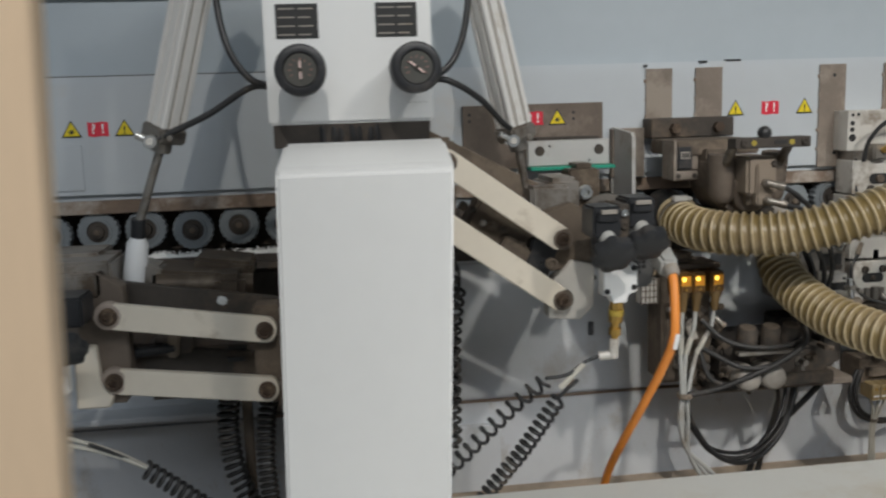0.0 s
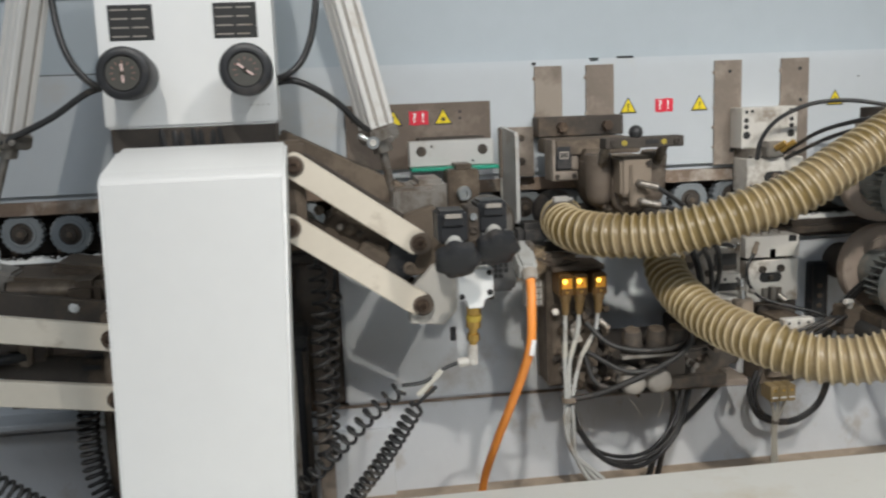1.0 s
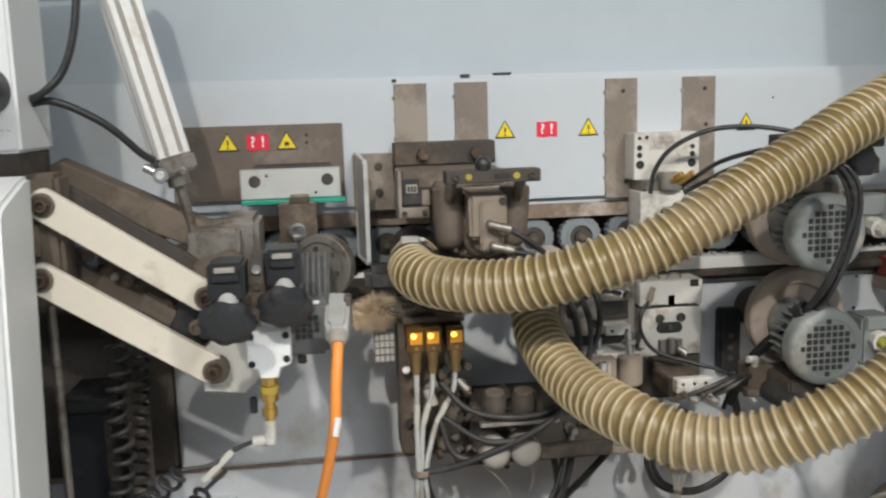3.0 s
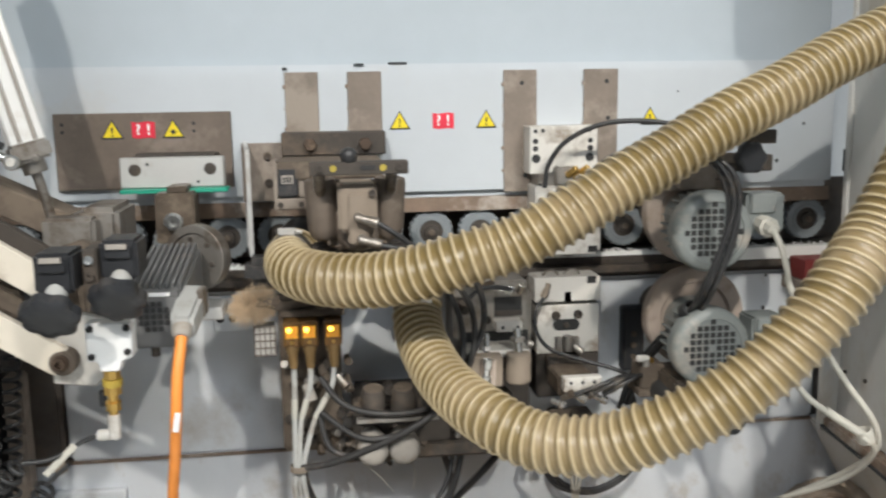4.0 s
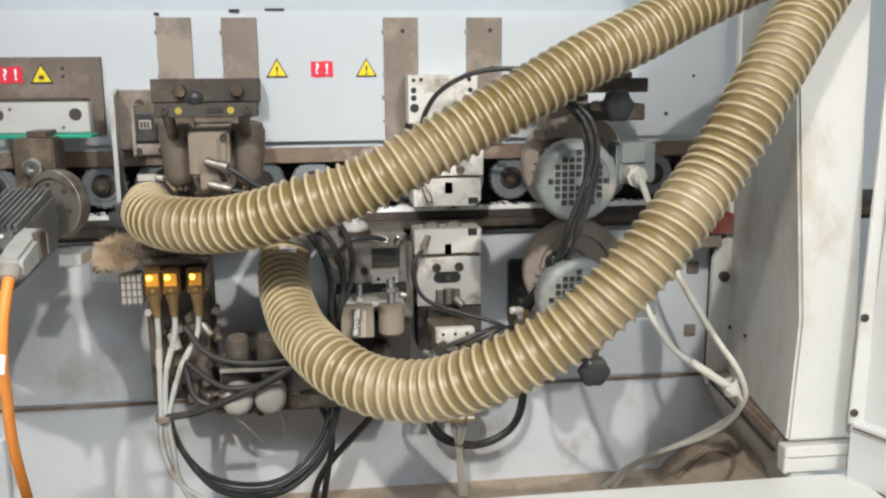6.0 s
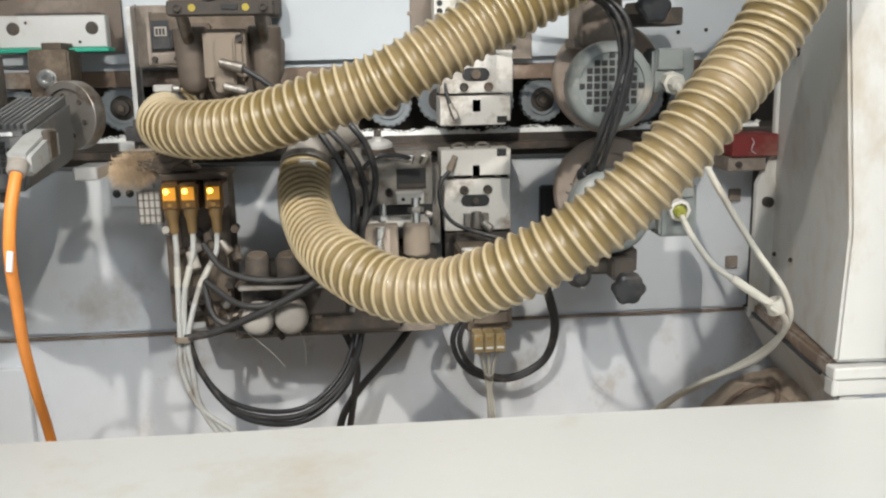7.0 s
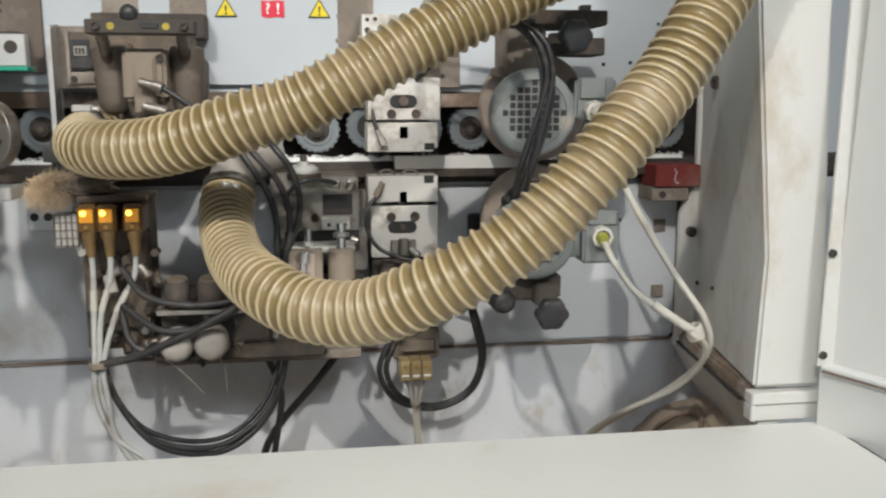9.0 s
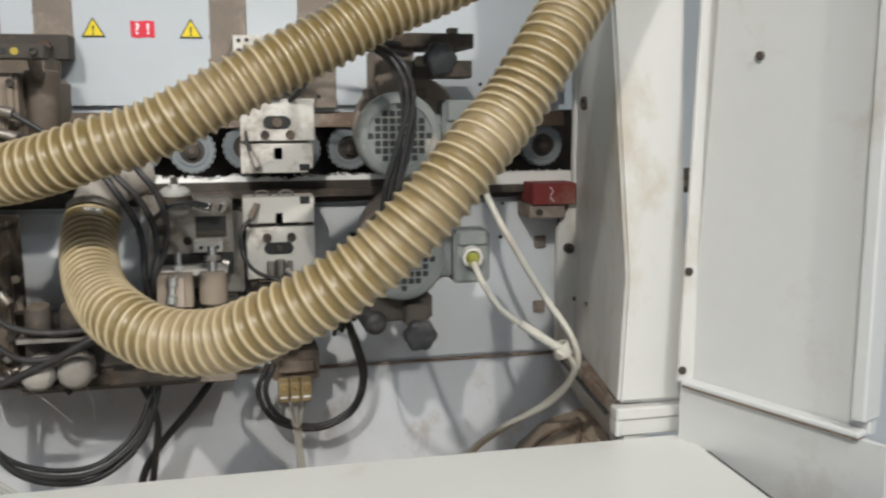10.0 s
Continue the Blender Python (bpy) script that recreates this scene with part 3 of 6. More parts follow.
for k in range(7):
    x = 0.49 + 0.014 * k
    part("cable", wire([(x, 1.39 + 0.006 * (k % 3), 1.23), (x + 0.004 * (k % 2), 1.375, 1.19), (x + 0.01 - 0.006 * (k % 3), 1.38, 1.13)], 0.0055), "cable", gb)

cover = thing("machine_cover", (0.54, 1.25, 0.0), "white enamelled sheet cover standing before the copying arms", "cover")
bm = bmesh.new()
prof = [(1.356, 1.176), (1.330, 1.174), (1.250, 1.149), (1.238, 1.137), (1.238, 0.02), (1.356, 0.02)]
rows = []
for x_of in (lambda z: 0.420 + 0.025 * (z - 1), lambda z: 0.666 + 0.036 * (z - 1)):
    rows.append([bm.verts.new((x_of(z) + (0.010 if y > 1.30 and x_of(1) < 0.5 else 0), y, z)) for y, z in prof])
for i in range(len(prof)):
    j = (i + 1) % len(prof)
    bm.faces.new((rows[0][i], rows[0][j], rows[1][j], rows[1][i]))
bm.faces.new(rows[0])
bm.faces.new(rows[1][::-1])
bmesh.ops.recalc_face_normals(bm, faces=bm.faces[:])
bmesh.ops.bevel(bm, geom=bm.edges[:], offset=0.005, segments=3, affect="EDGES")
part("shell", bm, "white", cover)
part("back_post", box(0.47, 0.62, 1.40, 1.48, 0.02, 1.19, 0.003), "dark", cover, "dark post behind the cover")

# ---- standing board at the start ----
solid("wood_board", box(0.204, 0.368, 0.372, 0.390, 0.004, 1.9, 0.001, (0, 2, 0)), "wood", "beige wood-fibre board standing on its edge", "board")


# ---- plates and stickers on the beam ----
def sticker_triangle(x, y, z, star=False):
    s = thing("warning_sticker", (x, y, z), "yellow triangular warning sticker with black border", "sticker", "warning stickers")
    tri = lambda k, d: prism([(x - 0.019 * k, z - 0.0145 * k), (x + 0.019 * k, z - 0.0145 * k), (x, z + 0.0185 * k)], y - d, y, 0)
    part("border", tri(1.0, 0.0006), "ink", s)
    part("field", tri(0.80, 0.0010), "yellow", s)
    if star:
        pts = []
        for i in range(12):
            a, r = math.pi * i / 6, (0.0075 if i % 2 == 0 else 0.003)
            pts.append((x + r * math.cos(a), z - 0.004 + r * 0.85 * math.sin(a)))
        part("mark", prism(pts, y - 0.0014, y - 0.0008, 0), "ink", s)
    else:
        part("mark", text_mesh("!", 0.021, x, y - 0.0013, z - 0.0035), "ink", s)


def sticker_red(x, y, z):
    s = thing("red_sticker", (x, y, z), "red rectangular sticker with white question and exclamation marks", "sticker", "red stickers")
    part("field", prism([(x - 0.019, z - 0.0125), (x - 0.008, z - 0.0145), (x + 0.008, z - 0.0125), (x + 0.019, z - 0.014), (x + 0.019, z + 0.013), (x + 0.008, z + 0.0145), (x - 0.008, z + 0.0125), (x - 0.019, z + 0.014)], y - 0.0008, y, 0), "red", s)
    part("letters", join(text_mesh("?", 0.025, x - 0.0085, y - 0.0011, z), text_mesh("!", 0.025, x + 0.0085, y - 0.0011, z)), "inkwhite", s)


for x, star in ((0.866, False), (0.966, True)):
    sticker_triangle(x, 1.7815, 1.194, star)
sticker_red(0.917, 1.7815, 1.194)
for x in (1.352, 1.506, 1.808):
    sticker_triangle(x, 1.7897, 1.2005)
sticker_red(1.429, 1.7897, 1.2)
sticker_triangle(0.019, 1.7897, 1.201, True)
sticker_triangle(0.117, 1.7897, 1.201)
sticker_red(0.068, 1.7897, 1.201)

bp = thing("brown_plate", (0.916, 1.785, 1.09), "dust-brown steel plate bolted on the beam", "plate")
part("sheet", box(0.771, 1.062, 1.782, 1.7898, 1.094, 1.223, 0.001), "plate", bp)
for x, z in ((0.785, 1.205), (0.785, 1.192), (1.0, 1.204), (1.0, 1.191)):
    part("hole", cyl((x, 1.7825, z), (x, 1.7815, z), 0.003, 10, 0), "ink", bp)
part("lower_lip", box(0.775, 0.89, 1.779, 1.7822, 1.094, 1.0965, 0), "steel", bp)

for x0, x1, z0, holes in ((1.155, 1.212, 1.18, ()), (1.262, 1.321, 1.18, ()), (1.537, 1.597, 1.071, ((1.570, 1.264), (1.575, 1.10))), (1.683, 1.746, 1.071, ((1.725, 1.265), (1.728, 1.20), (1.715, 1.09)))):
    gp = thing("guide_plate", ((x0 + x1) / 2, 1.787, z0), "upright dust-brown steel guide plate on the beam", "plate", "upright guide plates")
    part("sheet", box(x0, x1, 1.786, 1.7898, z0, 1.287, 0.001), "brown", gp)
    for z in (1.262, 1.225, 1.19, 1.15, 1.11):
        if z > z0:
            part("weld", box(x0 - 0.003 - 0.0015 * math.sin(40 * z), x0 + 0.002, 1.7858, 1.7895, z - 0.003, z + 0.003 + 0.002 * math.sin(90 * z), 0.001), "rust", gp)
    for x, z in holes:
        part("hole", cyl((x, 1.7865, z), (x, 1.7855, z), 0.004, 12, 0), "ink", gp)

marks = thing("beam_holes", (1.7, 1.79, 1.06), "small dark holes and scuffs in the beam's front", "marks")
for x, z, r in ((2.106, 1.183, 0.003), (2.006, 1.112, 0.0036), (2.056, 1.115, 0.0036), (1.86, 1.245, 0.0018), (0.0, 1.15, 0.005), (0.003, 1.118, 0.005)):
    part("hole", cyl((x, 1.7905, z), (x, 1.7892, z), r, 12, 0), "ink", marks)
part("scuff", box(1.335, 1.368, 1.800, 1.815, 1.2985, 1.303, 0.001), "ink", marks, "black rubber scrap on the beam's top edge")
part("scuff", box(1.152, 1.160, 1.7885, 1.795, 1.290, 1.2955, 0.001), "ink", marks)
part("scuff", box(1.275, 1.292, 1.796, 1.81, 1.2975, 1.3012, 0.0005), "ink", marks)
part("end_plate", box(-0.06, 0.035, 1.7875, 1.7902, 1.085, 1.172, 0.0008), "beam", marks, "thin grey plate with two holes")

cp = thing("clamp_plate", (0.97, 1.75, 1.09), "aluminium clamp plate with a green sheet under it", "clamp")
part("plate", box(0.888, 1.054, 1.715, 1.735, 1.101, 1.151, 0.002), "alu", cp)
part("backing", box(0.91, 1.04, 1.735, 1.7816, 1.104, 1.156, 0.002), "dark", cp)
part("green_sheet", box(0.890, 1.060, 1.695, 1.735, 1.094, 1.1005, 0.001), "green", cp, "green plastic sheet")
for x in (0.912, 1.032):
    part("slot_screw", join(cyl((x, 1.716, 1.131), (x, 1.7135, 1.131), 0.010, 16), cyl((x, 1.7145, 1.131), (x, 1.712, 1.131), 0.006, 8)), "dark", cp)
for x, z in ((0.932, 1.14), (1.012, 1.110)):
    part("hole", cyl((x, 1.7155, z), (x, 1.7146, z), 0.0025, 8, 0), "ink", cp)

wb = thing("wall_bracket", (1.118, 1.785, 1.07), "grey dusty bracket plate with two bolts", "bracket")
part("plate", box(1.078, 1.148, 1.774, 1.7898, 1.068, 1.168, 0.001), "brown", wb)
for z in (1.146, 1.100):
    part("bolt", hex_head((1.122, 1.774, z), 0.007, 0.006), "dark", wb)
solid("guard_sheet", loft([[(1.0935, 1.690, 0.985), (1.0965, 1.690, 0.985), (1.0845, 1.785, 0.985), (1.0815, 1.785, 0.985)],
                           [(1.0935, 1.690, 1.160), (1.0965, 1.690, 1.160), (1.0845, 1.785, 1.172), (1.0815, 1.785, 1.172)]]), "alu",
      "thin upright sheet-metal guard beside the clamp", "guard")


# ---- pneumatic cylinders ----
def pneumatic_cylinder(low, high, rod_end, label, white_joint=None, turn=12):
    low, high, rod_end = Vector(low), Vector(high), Vector(rod_end)
    c = thing("pneumatic_cylinder", low, label, "cylinder", "pneumatic cylinders")
    d = (high - low).normalized()
    length = (high - low).length
    w = 0.0225
    outline = []
    for sx, sy in ((-1, -1), (1, -1), (1, 1), (-1, 1)):
        outline.append((sx * w, sy * w))
    shape = []
    for (ax, ay), (bx, by) in zip(outline, outline[1:] + outline[:1]):
        for f, inset in ((0.04, 0), (0.20, 0), (0.22, 0.005), (0.33, 0.005), (0.35, 0), (0.65, 0), (0.67, 0.005), (0.78, 0.005), (0.80, 0), (0.96, 0)):
            x, y = ax + (bx - ax) * f, ay + (by - ay) * f
            nx, ny = -(by - ay) / (2 * w), (bx - ax) / (2 * w)
            shape.append((x + nx * inset, y + ny * inset))
    bm = bmesh.new()
    rows = [[bm.verts.new((x, y, h)) for x, y in shape] for h in (0.022, length)]
    for i in range(len(shape)):
        j = (i + 1) % len(shape)
        bm.faces.new((rows[0][i], rows[0][j], rows[1][j], rows[1][i]))
    bm.faces.new(rows[0][::-1])
    bm.faces.new(rows[1])
    bmesh.ops.recalc_face_normals(bm, faces=bm.faces[:])
    bmesh.ops.transform(bm, matrix=axis_pose(low, high) @ pose(0, 0, 0, 0, 0, turn), verts=bm.verts)
    part("barrel", bm, "barrel", c, "grooved aluminium barrel")
    head = box(-0.026, 0.026, -0.026, 0.026, -0.004, 0.022, 0.004)
    bmesh.ops.transform(head, matrix=axis_pose(low, high) @ pose(0, 0, 0, 0, 0, turn), verts=head.verts)
    part("end_cap", head, "steel", c)
    part("collar", cyl(low - d * 0.022, low, 0.016, 18), "steel", c)
    part("rod", cyl(rod_end, low, 0.0070, 14), "steel", c)
    for side in (-1, 1):
        for f in (-0.45, 0.45):
            strip = box(f * w - 0.0022, f * w + 0.0022, -w + 0.0028, -w + 0.0052, 0.024, length - 0.002, 0) if side < 0 else box(w - 0.0052, w - 0.0028, f * w - 0.0022, f * w + 0.0022, 0.024, length - 0.002, 0)
            bmesh.ops.transform(strip, matrix=axis_pose(low, high) @ pose(0, 0, 0, 0, 0, turn), verts=strip.verts)
            part("groove", strip, "bowl", c, "darker grey strip along a groove of the barrel")
    f = low + Vector((-0.014, -0.032, -0.004))
    part("fitting", join(cyl(f + Vector((0, 0.016, 0)), f - Vector((0, 0.008, 0)), 0.011, 16), cyl(f, f + Vector((-0.022, -0.002, 0.012)), 0.006, 12)), "chrome", c)
    part("fitting_screw", hex_head(f - Vector((0, 0.008, 0)), 0.006, 0.003), "satin", c)
    part("end_screw", cyl(low + Vector((0.016, -0.026, 0.002)), low + Vector((0.016, -0.036, 0.0)), 0.005, 10), "steel", c)
    if white_joint:
        part("black_sleeve", cyl(rod_end + Vector((0, 0, 0.01)), rod_end + Vector((-0.004, 0.006, -0.022)), 0.012, 16), "black", c)
        part("white_joint", lathe(rod_end + Vector((-0.004, 0.006, -0.020)), white_joint, [(0, 0.011), (0.012, 0.0175), (0.095, 0.021), (0.110, 0.016)], 20), "inkwhite", c, "white plastic rod joint")
    return c


pneumatic_cylinder((0.820, 1.505, 1.167), (0.719, 1.480, 1.60), (0.846, 1.523, 1.034), "aluminium pneumatic cylinder slanting down to the copying unit")
pneumatic_cylinder((0.238, 1.484, 1.187), (0.362, 1.410, 1.60), (0.186, 1.500, 1.048), "aluminium pneumatic cylinder with white rod joint above the arms", (0.164, 1.512, 0.918), -14)


def black_hose(points, r, label, mat="cable", name="air_hose", group="black air hoses"):
    return solid(name, wire(points, r), mat, label, "cable", group, smooth=60)


black_hose([(0.335, 1.43, 1.50), (0.343, 1.42, 1.38), (0.358, 1.41, 1.315), (0.388, 1.41, 1.272), (0.425, 1.43, 1.262)], 0.0052, "black air hose curving into the gauge box")
black_hose([(0.425, 1.43, 1.258), (0.385, 1.43, 1.262), (0.315, 1.445, 1.222), (0.245, 1.455, 1.192), (0.222, 1.450, 1.184)], 0.0052, "black air hose running to the cylinder's fitting")
black_hose([(0.735, 1.43, 1.50), (0.725, 1.42, 1.37), (0.706, 1.415, 1.305), (0.678, 1.41, 1.275), (0.650, 1.43, 1.268)], 0.0052, "black air hose curving into the gauge box")
black_hose([(0.650, 1.43, 1.262), (0.690, 1.425, 1.265), (0.745, 1.44, 1.235), (0.785, 1.455, 1.195), (0.800, 1.462, 1.184)], 0.0052, "black air hose running to the cylinder's fitting")


# ---- copying arms ----
def bar(a, b, width, depth, over=0.014):
    """A flat link from a to b with rounded ends, facing -y."""
    a, b = Vector(a), Vector(b)
    length = math.hypot(b.x - a.x, b.z - a.z)
    pts = []
    r = width / 2
    for k in range(9):
        t = math.pi / 2 + math.pi * k / 8
        pts.append((-over + (r * 0.75) * math.cos(t), r * math.sin(t)))
    for k in range(9):
        t = -math.pi / 2 + math.pi * k / 8
        pts.append((length + over + (r * 0.75) * math.cos(t), r * math.sin(t)))
    bm = prism(pts, -depth / 2, depth / 2, 0.0015)
    el = math.degrees(math.atan2(b.z - a.z, b.x - a.x))
    yw = math.degrees(math.atan2(b.y - a.y, length))
    bmesh.ops.transform(bm, matrix=Matrix.Translation(a) @ pose(0, 0, 0, 0, -el, 0) @ pose(0, 0, 0, 0, 0, yw), verts=bm.verts)
    return bm


def arm_bolt(p, r=0.0105):
    p = Vector(p)
    return join(cyl(p + Vector((0, 0.004, 0)), p - Vector((0, 0.004, 0)), r * 1.32, 24), ring(p - Vector((0, 0.003, 0)), p - Vector((0, 0.012, 0)), r * 0.98, r * 0.55, 24), cyl(p - Vector((0, 0.003, 0)), p - Vector((0, 0.0065, 0)), r * 0.6, 6))


arms = thing("copying_arms", (0.77, 1.40, 0.90), "cream-painted parallel arms of a copying unit with dark bolts", "arm unit")
A1, A2, A3, A4 = (0.679, 1.372, 1.138), (0.669, 1.372, 1.044), (0.866, 1.392, 1.006), (0.868, 1.404, 0.903)
part("link", bar(A1, Vector(A3) + Vector((-0.006, 0, 0.003)), 0.040, 0.014, 0.004), "arm", arms)
part("link", bar(A2, Vector(A4) + Vector((-0.006, 0, 0.003)), 0.040, 0.014, 0.004), "arm", arms)
for p in (A3, A4):
    part("link_clevis", lathe(Vector(p) + Vector((0.001, 0.012, 0)), Vector(p) + Vector((0.001, -0.0072, 0)), [(0, 0.0185), (0.017, 0.0185), (0.0192, 0.0168)], 28), "casting", arms, "dust-brown casting round the link end")
shift = Vector((0.0, 0.075, 0.006))
part("rear_link", bar(Vector(A1) + shift, Vector(A3) + shift, 0.034, 0.016, 0.010), "dark", arms, "dark dusty rear link")
part("rear_link", bar(Vector(A2) + shift, Vector(A4) + shift, 0.034, 0.016, 0.010), "dark", arms, "dark dusty rear link")
for p in (A1, A2, A3, A4):
    part("pivot_bolt", arm_bolt(Vector(p) - Vector((0, 0.008, 0)), 0.0088), "endbolt", arms, "brown socket bolt")
    part("pivot_washer", ring(Vector(p) - Vector((0, 0.0075, 0)), Vector(p) - Vector((0, 0.0095, 0)), 0.0155, 0.0105, 24), "casting", arms)
    part("pivot_shaft", cyl(Vector(p), Vector(p) + shift, 0.011, 14), "dark", arms)
part("pivot_bracket", join(box(0.640, 0.694, 1.386, 1.44, 1.005, 1.175, 0.006), box(0.650, 0.668, 1.376, 1.39, 1.07, 1.115, 0.003)), "cast", arms, "dust-brown pivot bracket")
part("end_bracket", prism([(0.850, 0.868), (0.905, 0.862), (0.928, 0.885), (0.930, 0.955), (0.890, 0.965), (0.872, 0.945), (0.848, 0.925)], 1.418, 1.45, 0.002), "satin", arms, "worn cream end bracket")
part("inner_block", join(box(0.715, 0.835, 1.44, 1.50, 0.975, 1.05, 0.006, (0, 33, 0)), box(0.77, 0.825, 1.42, 1.46, 0.97, 1.0, 0.004, (0, 33, 0))), "cast", arms, "dust-caked inner casting")
part("inner_block", box(0.815, 0.862, 1.42, 1.48, 0.945, 1.0, 0.004, (0, 20, 0)), "black", arms, "black block between the links")
part("end_casting", prism([(0.852, 0.945), (0.928, 0.955), (0.925, 1.04), (0.895, 1.06), (0.846, 1.045)], 1.425, 1.455, 0.003), "cast", arms, "dust-brown end casting")
part("clip_nut", hex_head((0.850, 1.398, 0.965), 0.010, 0.008), "cast", arms)
part("dust_hood", join(bar((0.672, 1.500, 1.160), (0.862, 1.520, 1.062), 0.040, 0.006, 0.012), bar((0.672, 1.530, 1.176), (0.862, 1.550, 1.078), 0.012, 0.060, 0.012)), "cast", arms, "dust-brown sheet hood along the arm")
for k in range(9):
    p = Vector((0.712 + 0.016 * k, 1.432 + 0.004 * (k % 2), 1.062 - 0.0118 * k + 0.006 * math.sin(2.1 * k)))
    part("block_screw", join(cyl(p, p - Vector((0, 0.009, 0)), 0.0055 + 0.0025 * (k % 3 == 0), 10), cyl(p - Vector((0, 0.006, 0)), p - Vector((0, 0.012, 0)), 0.003, 6)), ("cast", "dark", "steel")[k % 3], arms)
part("head_block", join(box(0.835, 0.905, 1.47, 1.60, 1.03, 1.085, 0.005), box(0.875, 0.93, 1.50, 1.62, 1.01, 1.095, 0.008), box(0.825, 0.87, 1.50, 1.56, 1.01, 1.07, 0.004, (0, 25, 0))), "steel", arms, "grey machined head block with brown dust")
part("side_screw", cyl((0.917, 1.40, 0.862), (0.917, 1.40, 0.84), 0.005, 10), "black", arms)

# adjusters with star knobs, limit block and brass fitting
adj = thing("height_adjuster", (0.94, 1.33, 0.99), "two black adjusters with star knobs and small counters", "adjuster")
for cx, cy, cz in ((0.906, 1.262, 1.012), (0.972, 1.298, 1.020)):
    hs = part("housing", join(box(cx - 0.023, cx + 0.021, cy + 0.012, cy + 0.075, cz + 0.008, cz + 0.056, 0.004), box(cx - 0.017, cx + 0.015, cy + 0.006, cy + 0.03, cz + 0.034, cz + 0.050, 0.002)), "black", adj)
    part("counter_window", box(cx - 0.013, cx + 0.011, cy + 0.002, cy + 0.0075, cz + 0.046, cz + 0.0525, 0.0008), "bowl", hs)
    d = Vector((0, -0.80, -0.60))
    part("knob_stem", cyl(Vector((cx, cy + 0.024, cz + 0.014)), Vector((cx, cy - 0.002, cz - 0.004)), 0.0125, 16), "greycable", adj)
    part("star_knob", star_knob(Vector((cx, cy - 0.002, cz - 0.004)), d, 0.034, 0.024), "black", adj)
post = part("screw_post", box(0.931, 0.948, 1.300, 1.37, 0.99, 1.068, 0.002), "dark", adj)
for z in (1.055, 1.035, 1.015):
    part("screw", hex_head((0.9395, 1.300, z), 0.006, 0.005), "chrome" if z > 1.05 else "dark", post)
lim = thing("limit_block", (0.945, 1.35, 0.90), "white switch block with three screws and a brass fitting", "switch")
part("block", prism([(0.918, 0.919), (0.930, 0.919), (0.934, 0.906), (0.957, 0.906), (0.960, 0.919), (0.974, 0.924), (0.974, 0.969), (0.918, 0.969)], 1.335, 1.362, 0.0015), "white", lim)
for x, z in ((0.924, 0.926), (0.968, 0.931), (0.968, 0.962), (0.924, 0.962)):
    part("screw", hex_head((x, 1.335, z), 0.0045, 0.003), "ink", lim)
part("brass_fitting", lathe((0.944, 1.348, 0.907), (0.941, 1.352, 0.835), [(0, 0.011), (0.012, 0.011), (0.013, 0.0075), (0.022, 0.0075), (0.023, 0.0115), (0.034, 0.0115), (0.035, 0.007), (0.044, 0.007), (0.045, 0.010), (0.056, 0.010), (0.057, 0.006), (0.072, 0.006)], 8), "brass", lim)
part("yellow_ring", lathe((0.9435, 1.3485, 0.893), (0.9432, 1.349, 0.884), [(0, 0.0122), (0.009, 0.0122)], 16), "band", lim, "yellow ring")
part("elbow", join(cyl((0.941, 1.352, 0.845), (0.940, 1.353, 0.812), 0.008, 14), cyl((0.944, 1.353, 0.818), (0.918, 1.360, 0.814), 0.0075, 14)), "satin", lim, "pale elbow fitting")
part("tag", box(0.842, 0.898, 1.350, 1.353, 0.782, 0.791, 0.001, (0, -44, 0)), "whitecable", lim, "cream cable tag")
part("tag_end", box(0.859, 0.877, 1.353, 1.358, 0.766, 0.782, 0.003, (0, -30, 0)), "tan", lim)


def coil_cable(lead, line, label, r=0.0085, pitch=0.0115, thick=0.0027, coat="cable"):
    c = thing("coiled_cable", lead[0], label, "cable", "black coiled air lines")
    if len(lead) > 1:
        part("lead", wire(lead, 0.0032), "cable", c, smooth=60)
    part("coil", sweep(helix(line, r, pitch), thick, 8), coat, c, smooth=60)
    return c


coil_cable([(0.918, 1.360, 0.814), (0.895, 1.36, 0.806), (0.862, 1.350, 0.790), (0.825, 1.345, 0.788)], [(0.825, 1.345, 0.785), (0.782, 1.360, 0.747), (0.741, 1.380, 0.700), (0.699, 1.400, 0.650), (0.655, 1.420, 0.599), (0.629, 1.430, 0.544)], "black coiled air line hanging from the brass fitting", 0.0120, 0.0215, 0.0031)
coil_cable([(0.880, 1.352, 0.78), (0.866, 1.352, 0.768), (0.849, 1.355, 0.752)], [(0.849, 1.355, 0.750), (0.826, 1.365, 0.711), (0.797, 1.380, 0.661), (0.768, 1.395, 0.617), (0.734, 1.410, 0.569), (0.705, 1.420, 0.522)], "black coiled air line hanging beside its twin", 0.0115, 0.0140, 0.0031)
coil_cable([(0.700, 1.56, 0.96), (0.70, 1.56, 0.95)], [(0.700, 1.56, 0.95), (0.706, 1.57, 0.88), (0.698, 1.565, 0.81), (0.704, 1.56, 0.73), (0.692, 1.555, 0.66), (0.70, 1.55, 0.60)], "dusty black coiled line hanging upright behind the cover", 0.014, 0.023, 0.0042, "dustcable")
coil_cable([(0.735, 1.81, 0.915), (0.735, 1.72, 0.925), (0.733, 1.64, 0.915), (0.73, 1.62, 0.89)], [(0.73, 1.62, 0.89), (0.72, 1.63, 0.80), (0.715, 1.62, 0.70), (0.71, 1.60, 0.58)], "dusty black coiled line hanging upright behind the cover", 0.0115, 0.019, 0.0036, "dustcable")
solid("upright_rod", cyl((0.652, 1.45, 0.50), (0.652, 1.45, 1.01), 0.006, 14), "steel", "thin grey upright steel rod behind the cover", "rod")
